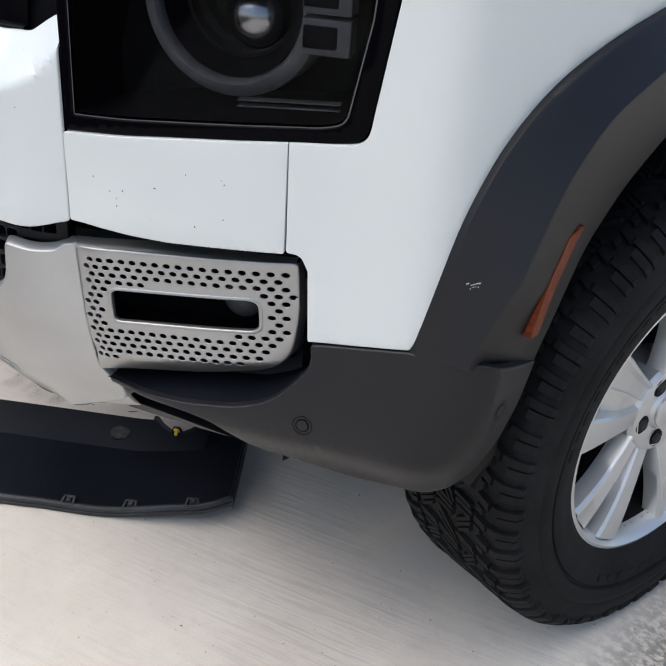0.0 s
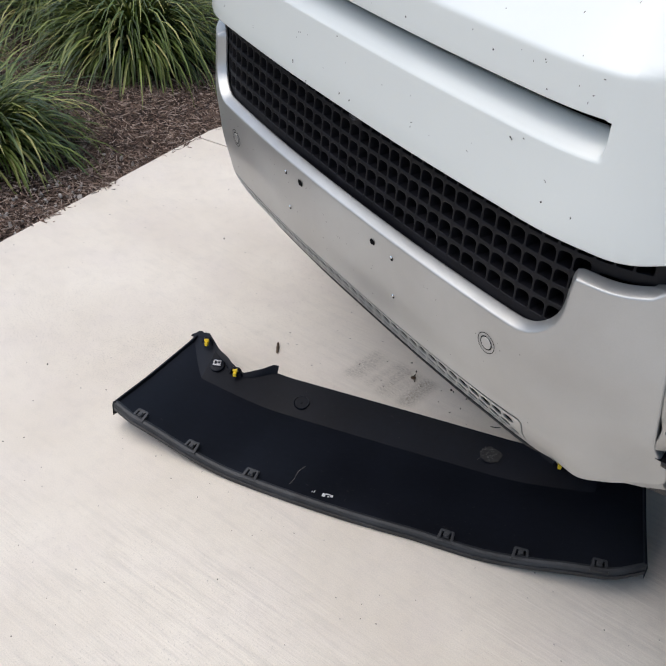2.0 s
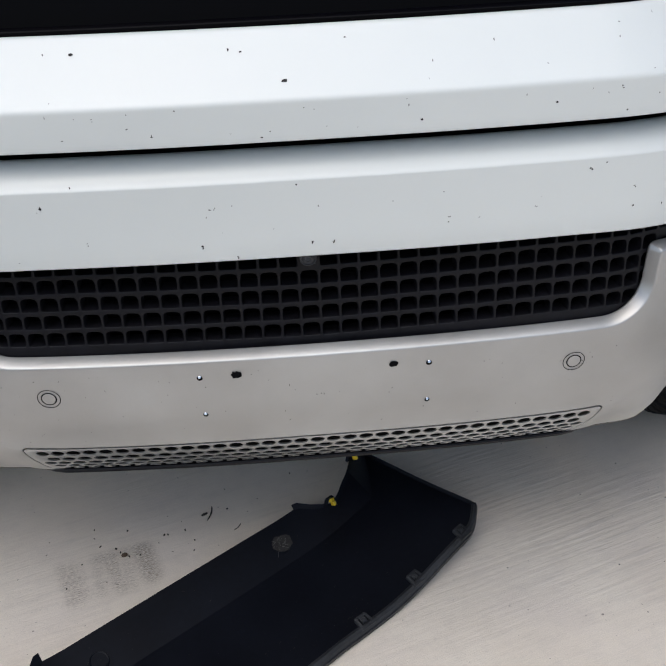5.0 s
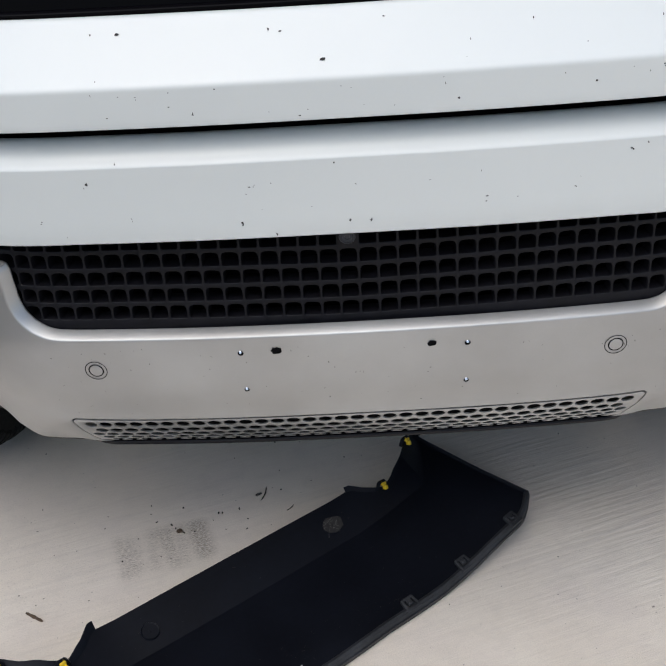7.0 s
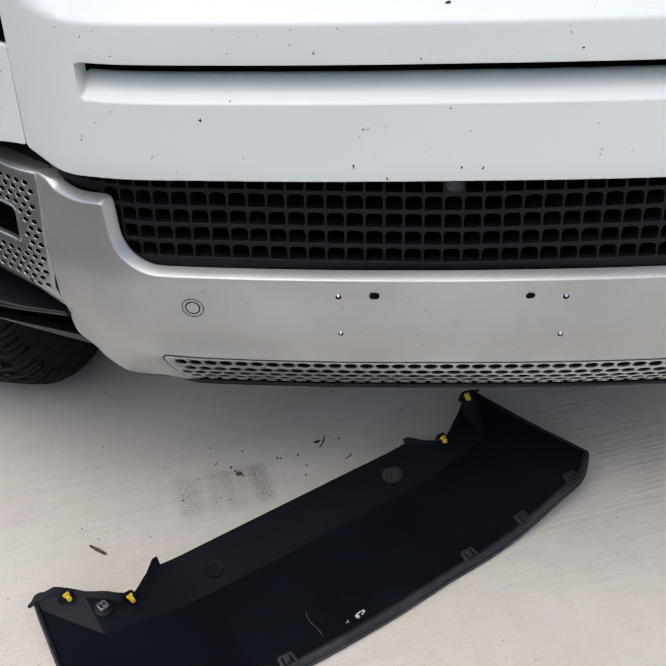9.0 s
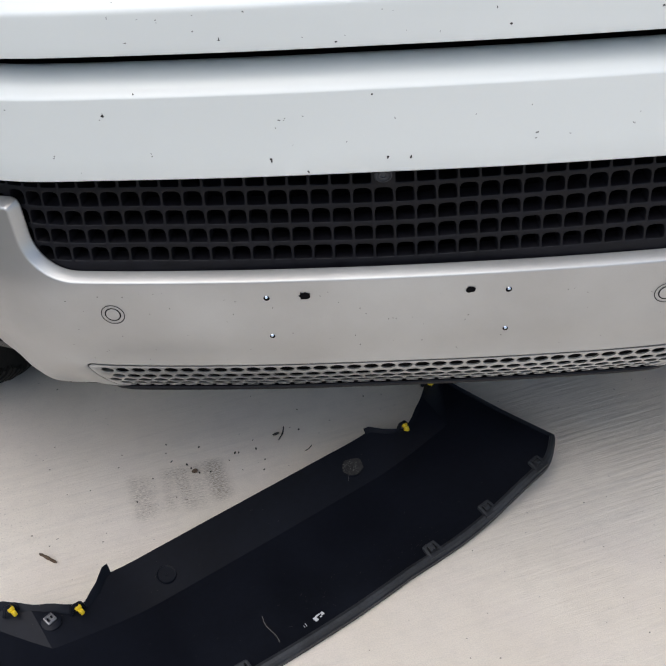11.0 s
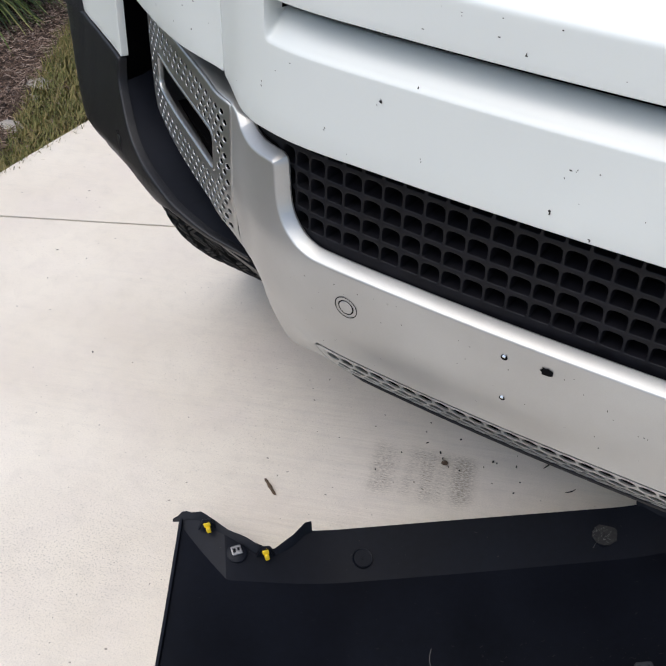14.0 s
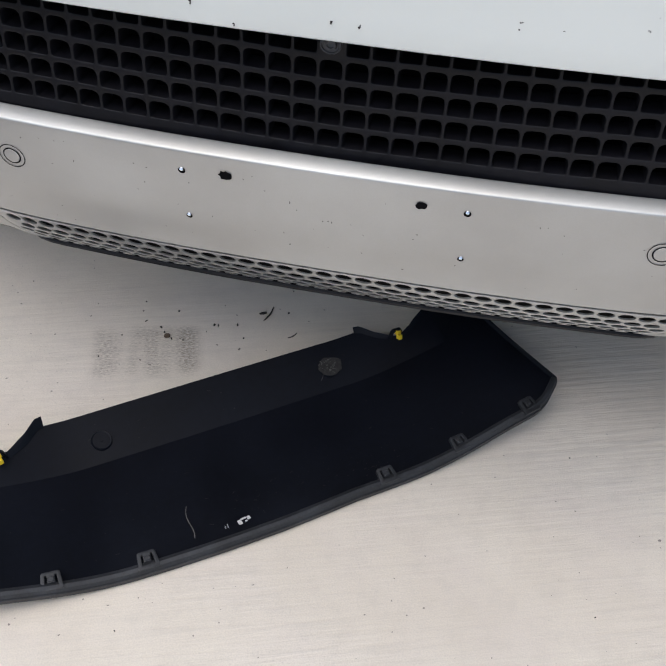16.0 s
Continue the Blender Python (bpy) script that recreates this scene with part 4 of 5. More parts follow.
def wheel_arch(side):
    g = mirrored(lambda u, v, d: Vector((u, d, v)), side)
    n = ARCH_N
    c0 = ARCH_EDGE
    c2 = resample(both_halves([(0.340, 0.753), (0.348, 0.785), (0.369, 0.839), (0.405, 0.908), (0.444, 0.975), (0.508, 1.036), (0.618, 1.080), (0.75, 1.108), (0.86, 1.118), (0.95, 1.120)]), n)
    c3 = resample(both_halves([(0.486, 0.705), (0.517, 0.762), (0.560, 0.848), (0.628, 0.916), (0.704, 0.966), (0.78, 0.992), (0.87, 1.006), (0.95, 1.010)]), n)
    rows = []
    for a, b, c in zip(c0, c2, c3):
        xa = float(np.interp(a[0], LINE[:, 1], LINE[:, 0]))
        xc = min(0.998, 0.974 + 0.6 * (min(b[0], 1.90 - b[0]) - 0.344))
        row = [(xa - 0.02, *a), (xa + 0.002, *a), (xa + 0.009, *(a + (b - a) * 0.02)), (xa + 0.013, *(a + (b - a) * 0.08))]
        row += [(xa + 0.013 + (xc - xa - 0.013) * t, *(a + (b - a) * (0.08 + 0.90 * t))) for t in (0.25, 0.5, 0.75, 1.0)]
        row += [(xc + 0.0003, *(b + (c - b) * 0.03)), (xc * 0.5 + 0.4835, *(b + (c - b) * 0.5)), (0.966, *(b + (c - b) * 0.97)), (0.963, *c), (0.956, *(c + (c - b) * 0.03)), (0.90, *(c + (c - b) * 0.02)), (0.80, *(c + (c - b) * -0.1))]
        rows.append([g(x, z, y) for x, y, z in row])
    bm = bmesh.new()
    grid_faces(bm, rows)
    fl = part("wheel_arch_flare", bm, PLASTIC, car, "black plastic wheel arch flare", 30)
    # reflector on the inner band
    bm = bmesh.new()
    rr = []
    for k in range(81):
        t = k / 80
        y0, z0 = 0.439 + 0.053 * t - 0.006 * math.sin(math.pi * t), 0.767 + 0.131 * t
        y1, z1 = 0.470 + 0.061 * t - 0.006 * math.sin(math.pi * t), 0.759 + 0.133 * t
        y0 += 0.020 * max(0.0, t - 0.93) / 0.07
        lift = 0.0006 if k % 2 else 0.0
        rr.append([g(0.968, z0, y0), g(0.9835 + lift, z0 + (z1 - z0) * 0.06, y0 + (y1 - y0) * 0.06), g(0.9765 + lift, z0 + (z1 - z0) * 0.92, y0 + (y1 - y0) * 0.92), g(0.962, z1, y1)])
    grid_faces(bm, rr)
    part("reflector", bm, ORANGE, fl, "orange side reflector")
    # liner
    bm = bmesh.new()
    rows = []
    for k in range(25):
        a = math.pi * (1.06 * k / 24 - 0.004)
        rows.append([g(x, 0.50 + 0.50 * math.sin(a), 0.95 - 0.50 * math.cos(a)) for x in (0.95 - 0.03 * (k == 0), 0.93, 0.75, 0.52)])
    grid_faces(bm, rows)
    inner = [bm.verts.new(g(0.52, 0.3, 0.45)), bm.verts.new(g(0.52, 0.3, 1.45)), bm.verts.new(g(0.52, 1.0, 1.45)), bm.verts.new(g(0.52, 1.0, 0.45))]
    bm.faces.new(inner)
    part("arch_liner", bm, GRILLE, car, "dark wheel arch liner")


for side in (1, -1):
    lower_corner(side)
    wheel_arch(side)


def wheel(parent):
    """A wheel about the origin, its outer face towards +x; built once and copied."""
    bm = bmesh.new()
    R, W = 0.2665, 0.1275
    lathe(bm, [(0.095, 0.268), (0.108, 0.268), (0.114, 0.266), (0.116, 0.260), (0.110, 0.255), (0.098, 0.249), (0.080, 0.246)], (1, 0, 0), (0, 0, 0), 96)
    w = part("wheel", bm, RIM, parent, "silver alloy wheel with split spokes", 30)
    bm = bmesh.new()
    lathe(bm, [(0.0, 0.088), (0.078, 0.088), (0.086, 0.082), (0.088, 0.074), (0.084, 0.040), (0.090, 0.036), (0.091, 0.030), (0.091, 0.0)], (1, 0, 0), (0, 0, 0), 60)
    part("hub", bm, RIM, w, "", 30)
    n = 5
    for k in range(n):
        a0 = 2 * math.pi * k / n + radians(228)
        bm = bmesh.new()
        for sgn in (-1, 1):
            rows = []
            for j in range(11):
                t = j / 10
                r = 0.070 + (0.251 - 0.070) * t
                mid = a0 + sgn * ((0.020 + 0.042 * t) / r)
                half = (0.0175 + 0.015 * t * t) / r
                h = 0.083 + 0.024 * math.sin(t * 1.5)
                row = []
                for u, dz in ((-1.10, -0.034), (-1.02, -0.005), (-0.86, 0.0), (0.50 * sgn - 0.16, 0.001), (0.50 * sgn + 0.16, -0.003 * (sgn < 0)), (0.86, 0.0), (1.02, -0.005), (1.10, -0.034)):
                    a = mid + half * u
                    row.append((h + dz, r * math.cos(a), r * math.sin(a)))
                rows.append(row)
            grid_faces(bm, rows)
        rows = []
        for j in range(7):
            t = j / 6
            r = 0.08 + (0.185 - 0.08) * t
            half = (0.020 + 0.032 * t) / r
            rows.append([(0.078 + 0.006 * t - 0.03 * max(0, t - 0.7), r * math.cos(a0 + half * u), r * math.sin(a0 + half * u)) for u in (-1, 0, 1)])
        grid_faces(bm, rows)
        part("spoke", bm, RIM, w, "", 30)
    for k in range(5):
        a = 2 * math.pi * k / 5 + radians(192)
        c = (0, 0.0605 * math.cos(a), 0.0605 * math.sin(a))
        bm = bmesh.new()
        lathe(bm, [(0.0860, 0.0175), (0.0878, 0.0165), (0.0872, 0.0), ], (1, 0, 0), c, 24)
        nut = part("nut_recess", bm, LAMPDARK, w)
        bm = bmesh.new()
        lathe(bm, [(0.080, 0.0125), (0.0885, 0.0125), (0.0925, 0.009), (0.093, 0.0)], (1, 0, 0), c, 6)
        part("wheel_nut", bm, SCUFFED, nut)
    bm = bmesh.new()
    lathe(bm, [(0.088, 0.034), (0.0945, 0.0335), (0.0955, 0.0315), (0.0948, 0.0305), (0.0955, 0.029), (0.0965, 0.0)], (1, 0, 0), (0, 0, 0), 40)
    part("hub_cap", bm, RIM, w)
    # disc and barrel take black colours that stand for shade behind the spokes
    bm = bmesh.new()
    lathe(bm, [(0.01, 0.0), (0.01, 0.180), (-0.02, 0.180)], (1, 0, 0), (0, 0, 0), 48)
    part("brake_disc", bm, DARK, w, "brake disc, coloured near black for shade")
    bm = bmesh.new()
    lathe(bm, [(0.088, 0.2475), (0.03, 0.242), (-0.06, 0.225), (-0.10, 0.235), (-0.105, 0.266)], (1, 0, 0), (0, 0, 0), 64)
    part("wheel_barrel", bm, RUBBER, w, "inside of the wheel, coloured black for shade")
    bm = bmesh.new()
    prof = [(0.108, 0.262), (0.118, 0.272), (0.122, 0.280), (0.1245, 0.290), (0.1285, 0.297), (0.1315, 0.312), (0.1318, 0.317), (0.1285, 0.319), (0.1285, 0.322), (0.1345, 0.324), (0.1365, 0.334), (0.1355, 0.344), (0.1335, 0.347), (0.1345, 0.351), (0.132, 0.362), (0.126, 0.378), (0.118, 0.390), (0.106, 0.3965), (0.06, 0.3985), (0, 0.399)]
    prof = prof + [(-a, b) for a, b in prof[-2::-1]]
    grow = lambda r: 0.262 + (r - 0.262) * 1.186
    lathe(bm, [(a * 1.03, grow(b)) for a, b in prof], (1, 0, 0), (0, 0, 0), 120)
    tyre = part("tyre", bm, RUBBER, w, "black all-terrain tyre with deep tread", 35)
    bm = bmesh.new()
    rnd = random.Random(4)
    count = 58

    def block(line, a0, a1, h=0.0095, slant=0.0):
        """A tread block along (x, drop) stations, bent to the tyre, its edges slightly drawn in."""
        mid = (line[0][0] + line[-1][0]) / 2
        low, high = [], []
        for n, (x, dr) in enumerate(line):
            for lst, hh, ins in ((low, -0.004, 0.0), (high, h, 0.0014)):
                xx = x + (ins if n == 0 else -ins if n == len(line) - 1 else 0)
                row = []
                for a, sg2 in ((a0, 1), (a1, -1)):
                    aa = a + sg2 * ins / 0.43 + slant * (x - mid)
                    r = grow(0.3975) + hh - dr
                    row.append((xx + (0.6 * hh if dr > 0.012 else 0.0) * (1 if x > 0 else -1), r * math.cos(aa), r * math.sin(aa)))
                lst.append(row)
        rows = [[l[0], u[0], u[1], l[1]] for l, u in zip(low, high)]
        vs = grid_faces(bm, rows)
        bm.faces.new(vs[0])
        bm.faces.new(vs[-1][::-1])
    for k in range(count):
        a = 2 * math.pi * k / count
        p = 2 * math.pi / count
        odd = k % 2
        for x0, x1, sh, sl in ((-0.020, 0.020, 0.0, 1.5), (0.025, 0.060, 0.45, -1.2), (-0.060, -0.025, 0.55, -1.4)):
            b0 = a + p * (sh + 0.12 * odd)
            sl += rnd.uniform(-0.5, 0.5) + (2.0 if odd else -0.6)
            # each block is cut by narrow sipes
            block([(x0 - 0.003 * odd, 0), (x1, 0)], b0 + p * 0.05, b0 + p * 0.28, slant=sl)
            block([(x0, 0), (x1 + 0.003 * odd, 0)], b0 + p * 0.31, b0 + p * 0.54, slant=sl, h=0.0088)
            block([(x0 + 0.004, 0), (x1 - 0.002, 0)], b0 + p * 0.57, b0 + p * 0.80, slant=sl)
        for sg in (1, -1):
            e = 0.004 * odd
            ins_a = [(sg * (0.066 + e), 0.0), (sg * (0.080 + e), 0.0), (sg * (0.091 + e), 0.001)]
            out_b = [(sg * (0.094 + e), 0.001), (sg * 0.108, 0.003), (sg * 0.119, 0.010), (sg * 0.127, 0.022), (sg * (0.131 if odd else 0.129), 0.034 if odd else 0.028)]
            jog = rnd.uniform(-0.05, 0.05)
            block(ins_a, a + p * (0.02 + jog), a + p * (0.38 + jog), h=0.0098, slant=0.9 * sg)
            block(ins_a[:-1], a + p * (0.41 + jog), a + p * (0.76 + jog), h=0.0092, slant=0.9 * sg)
            block(out_b, a + p * (0.16 + jog), a + p * (0.50 + jog), h=0.0095, slant=0.3 * sg)
            block(out_b[1:], a + p * (0.53 + jog), a + p * (0.90 + jog), h=0.0088, slant=0.3 * sg)
    # low bars of writing on the sidewall
    for k in range(60):
        a = 2 * math.pi * k / 60
        if k % 20 > 8:
            continue
        w2 = rnd.uniform(0.045, 0.075)
        rows = []
        for r, x in ((0.2985, 0.1285), (0.2992, 0.1303), (0.3095, 0.1325), (0.3102, 0.1308)):
            rows.append([(x * 1.03, grow(r) * math.cos(a + u), grow(r) * math.sin(a + u)) for u in (0, w2 * 0.5, w2)])
        grid_faces(bm, rows)
    tagged(part("tread", bm, RUBBER, tyre, "", 35), "chunky tread blocks with sipes", kind="stuff")
    return w


STEER = -5.6
w0 = wheel(car)
w0.matrix_basis = pose(0.864, 0.95, 0.4335, 0, 0, STEER)


def copy_part(ob, m):
    def twin(o, parent):
        c = o.copy()
        scene.collection.objects.link(c)
        c.parent = parent
        for q in o.children:
            twin(q, c)
        return c
    top = twin(ob, ob.parent)
    top.matrix_basis = m
    return top


copy_part(w0, pose(-0.864, 0.95, 0.4335, 70, 0, 180 + STEER))
copy_part(w0, pose(0.864, 3.98, 0.4335, 33, 0, 0))
copy_part(w0, pose(-0.864, 3.98, 0.4335, 90, 0, 180))


def rest_of_body():
    """The plain rest of the car behind the nose."""
    def prism(profile, x, name, mat, label="", inset=0.03):
        bm = bmesh.new()
        rows = []
        for sx, k in ((-x, 1), (-x + inset, 0), (x - inset, 0), (x, 1)):
            cy, cz = sum(p[0] for p in profile) / len(profile), sum(p[1] for p in profile) / len(profile)
            rows.append([(sx, y + (cy - y) * 0.012 * k, z + (cz - z) * 0.03 * k) for y, z in profile])
        vs = grid_faces(bm, rows, True)
        bm.faces.new(vs[0])
        bm.faces.new(vs[-1])
        part(name, bm, mat, car, label, 60)
    prism([(0.46, 1.12), (0.42, 1.165), (0.50, 1.19), (1.60, 1.21), (1.62, 1.12)], 0.90, "bonnet", WHITE)
    prism([(1.54, 0.42), (1.54, 1.17), (4.76, 1.20), (4.80, 1.15), (4.80, 0.62), (4.48, 0.60), (4.36, 0.90), (4.12, 1.0), (3.84, 1.0), (3.60, 0.90), (3.48, 0.42)], 0.95, "body_side", WHITE)
    prism([(1.50, 1.18), (2.05, 1.86), (2.20, 1.93), (4.55, 1.95), (4.66, 1.90), (4.70, 1.18)], 0.86, "cabin", WHITE)
    prism([(1.58, 1.22), (2.08, 1.82), (2.20, 1.84), (4.45, 1.86), (4.52, 1.24)], 0.868, "side_glass", WINDOW)
    prism([(0.44, 0.40), (0.44, 0.47), (1.3, 0.50), (4.4, 0.50), (4.4, 0.34), (1.3, 0.31), (0.70, 0.34)], 0.46, "underbody", DARK, "dark undertray between the wheels")


rest_of_body()


# ---------- the loose trim on the ground ----------
def trim():
    V = thing("bumper_valance", "black plastic lower bumper trim lying inside up on concrete", "car part", Matrix.Translation((-0.248, 0.380, 0)) @ Euler((0, 0, math.atan2(0.616, 0.788))).to_matrix().to_4x4())
    # u along the length, v towards the outer edge (local -y)

    def back(u):
        a = abs(u)
        return float(np.interp(a, [0, 0.262, 0.275, 0.300, 0.335, 0.36, 0.43, 0.455, 0.485, 0.497], [0, 0, 0.0, 0.022, 0.040, 0.034, -0.006, -0.026, -0.036, -0.036]))

    def flare_out(u, v):
        """The ends are not square: they spread towards the outer edge."""
        a = abs(u)
        if a > 0.40:
            a = 0.40 + (a - 0.40) * ((0.478 + 0.125 * v if u < 0 else 0.487 + 0.105 * v) - 0.40) / 0.097
        return math.copysign(a, u)

    def front(u):
        out = float(np.interp(u, [0.0, 0.12, 0.28, 0.37, 0.44, 0.465, 0.497], [0, -0.003, 0.006, 0.012, 0.019, 0.015, 0.003]))
        return 0.303 + out - 0.05 * (abs(u) / 0.5) ** 2.3 - 0.22 * max(0, abs(u) - 0.455)

    def fold(u):
        """Where the raised band meets the flat floor."""
        return 0.082 - 0.004 * (abs(u) / 0.4) ** 2 - 1.15 * max(0, abs(u) - 0.405)

    def height(u, v):
        crease = fold(u)
        z = 0.010 + 0.38 * min(0.085, max(0.0, crease - v))
        z += 0.040 * smoothstep(0.22, 0.52, abs(u)) + 0.008 * smoothstep(0.10, 0.30, v)
        return z
    nu, nv = 110, 44
    us = [-0.497 + 0.994 * k / nu for k in range(nu + 1)]

    top = []
    for u in us:
        b, f = back(u), front(u)
        c = max(b + 0.006, fold(u))
        vs = [b + (c - b) * j / 12 for j in range(12)] + [c + (f - c) * j / (nv - 12) for j in range(nv - 11)]
        top.append([Vector((flare_out(u, v), -v, height(u, v))) for v in vs])
    bm = bmesh.new()
    va = grid_faces(bm, top)
    vb = grid_faces(bm, [[p - Vector((0, 0, 0.0032)) for p in row] for row in top])
    loop_a = [r[0] for r in va] + va[-1][1:] + [r[-1] for r in va[::-1]][1:] + va[0][::-1][1:-1]
    loop_b = [r[0] for r in vb] + vb[-1][1:] + [r[-1] for r in vb[::-1]][1:] + vb[0][::-1][1:-1]
    for k in range(len(loop_a)):
        q = (loop_a[k], loop_a[(k + 1) % len(loop_a)], loop_b[(k + 1) % len(loop_a)], loop_b[k])
        if len(set(q)) == 4:
            bm.faces.new(q)
    part("shell", bm, VALANCE, V, "dull black inner face", 14)
    # rolled outer rim standing on the ground
    bm = bmesh.new()
    rows = []
    for u in us:
        f = front(u)
        z = height(u, f)
        q = flare_out(u, f)
        rows.append([(q, -f + 0.010, z), (q, -f + 0.009, z + 0.003), (q, -f + 0.003, z + 0.0045), (q, -f - 0.002, z + 0.002), (q, -f - 0.0042, z - 0.003), (q, -f - 0.0020, z - 0.0042), (q, -f - 0.0018, z - 0.0062), (q, -f - 0.0046, z - 0.0075), (q, -f - 0.0030, max(0.0005, z - 0.016))])
    grid_faces(bm, rows)
    part("rim", bm, RIMGREY, V, "worn grey outer rim")
    for sgn in (-1, 1):
        bm = bmesh.new()
        rows = []
        for j in range(13):
            v = back(0.497) + (front(0.497) - back(0.497)) * j / 12
            z = height(0.497, v)
            q = abs(flare_out(sgn * 0.497, v))
            rows.append([(sgn * (q - 0.005), -v, z), (sgn * (q - 0.003), -v, z + 0.005), (sgn * (q + 0.001), -v, z + 0.004), (sgn * (q + 0.003), -v, z - 0.004), (sgn * (q + 0.002), -v, max(0.0005, z - 0.03))])
        grid_faces(bm, rows)
        part("end_rim", bm, VALANCE, V)
    # upright flanges along the notches of the inner edge
    for sgn in (-1, 1):
        bm = bmesh.new()
        rows = []
        for j in range(25):
            a = 0.268 + (0.513 - 0.268) * j / 24
            h = (0.010 + 0.006 * smoothstep(0.30, 0.27, a) + 0.003 * math.sin(a * 90)) * (1 - 0.9 * smoothstep(0.485, 0.513, a)) * (1.0 if sgn < 0 else 0.55)
            z = height(min(a, 0.497), back(a))
            q = abs(flare_out(sgn * a, back(a)))
            rows.append([(sgn * q, -back(a) - 0.003, z), (sgn * q, -back(a) + 0.003, z + h * 0.7), (sgn * q, -back(a) + 0.008 * min(1, h / 0.01), z + h), (sgn * q, -back(a) + 0.007 * min(1, h / 0.01), z + h - 0.003), (sgn * q, -back(a) - 0.0005, z - 0.003)])
        grid_faces(bm, rows)
        part("flange", bm, VALANCE, V)
    # frames for clips along the rim
    for u in (-0.440, -0.327, -0.198, 0.178, 0.309, 0.432):
        f = front(u)
        tilt = math.atan2(front(u + 0.01) - front(u - 0.01), 0.02)
        rot = Euler((radians(14), 0, -tilt)).to_matrix()
        c = Vector((flare_out(u, f), -f + (0.0085 if u > 0.4 else 0.0108), height(u, f - 0.0125) + 0.007))
        hole = [(-0.0092, -0.0085), (0.0092, -0.0085), (0.0082, 0.0075), (0.0052, 0.0075), (0.0052, -0.0035), (-0.0052, -0.0035), (-0.0052, 0.0075), (-0.0082, 0.0075)]
        bm = sheet(rounded([(-0.0155, -0.014, 0), (0.0155, -0.014, 0), (0.0128, 0.0125, 0.004), (-0.0128, 0.0125, 0.004)], 4), [hole], lambda x, y, d: c + rot @ Vector((x, y, -d)), 0.006, 0.001, steps=2, rh=0.0005)
        fr = part("clip_frame", bm, RIMGREY, V)
        bm = bmesh.new()
        box(bm, c + rot @ Vector((0, 0.001, 0.0008)), (0.0088, 0.007, 0.003), rot, 0.0009, 1)
        part("tab", bm, RIMGREY, fr)
    for sgn, us2 in ((-1, (0.344, 0.431)), (1, (0.332, 0.440))):
        for a in us2:
            c = Vector((sgn * a, -back(a) - (0.004 if sgn < 0 else -0.002), height(a, back(a)) + 0.011))
            lean = Euler((radians(-18), radians(10 * sgn), radians(9))).to_matrix()
            bm = bmesh.new()
            # black bracket standing round the clip
            arch = [(-0.014, -0.010), (-0.009, 0.004), (-0.006, 0.0075), (0.006, 0.0075), (0.009, 0.004), (0.014, -0.010)]
            grid_faces(bm, [[c + Vector((x * k, 0.003 + dy, z * k + dz)) for x, z in arch] for k, dy, dz in ((0.72, -0.004, 0.0), (0.80, -0.005, 0.0), (1.0, -0.004, 0.0), (1.04, 0.001, 0.0), (1.0, 0.004, -0.002))])
            holder = part("clip_bracket", bm, VALANCE, V)
            bm = bmesh.new()
            box(bm, c + lean @ Vector((0, -0.002, 0.002)), (0.0105, 0.008, 0.007), lean, 0.0015)
            box(bm, c + lean @ Vector((0, -0.006, -0.005)), (0.0072, 0.010, 0.009), lean, 0.0018)
            box(bm, c + lean @ Vector((0, -0.001, 0.0058)), (0.0085, 0.004, 0.002), lean, 0.0006, 1)
            part("yellow_clip", bm, YELLOW, holder, "bright yellow plastic clip")
    for u, v in ((-0.193, 0.047), (0.198, 0.045)):
        bm = bmesh.new()
        lathe(bm, [(0.0, 0.0165), (0.0026, 0.0163), (0.0036, 0.0154), (0.0032, 0.0142), (0.0026, 0.0136), (0.0026, 0.0026), (0.0036, 0.0022), (0.0036, 0.0)], (0, -0.36, 1), Vector((u, -v, height(u, v) - 0.0005)), 28)
        part("boss", bm, VALANCE, V)
    bm = bmesh.new()
    c = Vector((-0.388, -0.038, height(-0.388, 0.038)))
    lathe(bm, [(0, 0.0155), (0.003, 0.0155), (0.004, 0.0140), (0.004, 0.0)], (0, -0.36, 1), c, 24)
    boss = part("boss", bm, VALANCE, V)
    rot = Euler((radians(20), 0, radians(14))).to_matrix()
    slots = [[(-0.0055, -0.0035), (-0.001, -0.0035), (-0.001, 0.0035), (-0.0055, 0.0035)], [(0.0015, -0.0015), (0.0055, -0.0015), (0.0055, 0.0035), (0.0015, 0.0035)]]
    bm = sheet(rounded([(-0.0085, -0.0075, 0.002), (0.0085, -0.0075, 0.002), (0.0078, 0.0075, 0.002), (-0.0078, 0.0075, 0.002)], 3), slots, lambda x, y, d: c + rot @ Vector((x, y + 0.003, 0.0075 - d)), 0.0045, 0.0008, steps=2, rh=0.0003)
    part("metal_clip", bm, WORNSTEEL, boss, "small dull steel clip")
    # scuff, sticker and scratches
    rnd = random.Random(7)

    def blot(u, v, r, mat, name, label, squash=1.0, up=0.0006):
        bm = bmesh.new()
        ring = []
        for j in range(18):
            a = 2 * math.pi * j / 18
            q = r * rnd.uniform(0.88, 1.08)
            x, y = u + q * math.cos(a), v + q * squash * math.sin(a)
            ring.append((x, y))
        vs = [bm.verts.new((x, -y, height(x, y) + up)) for x, y in ring]
        mid = bm.verts.new((u, -v, height(u, v) + up + 0.001))
        for j in range(18):
            bm.faces.new((vs[j], vs[(j + 1) % 18], mid))
        part(name, bm, mat, V, label)
    blot(0.201, 0.044, 0.0225, SCUFFED, "scuff", "grey-brown scuffed patch", 0.74, 0.0034)
    bm = bmesh.new()
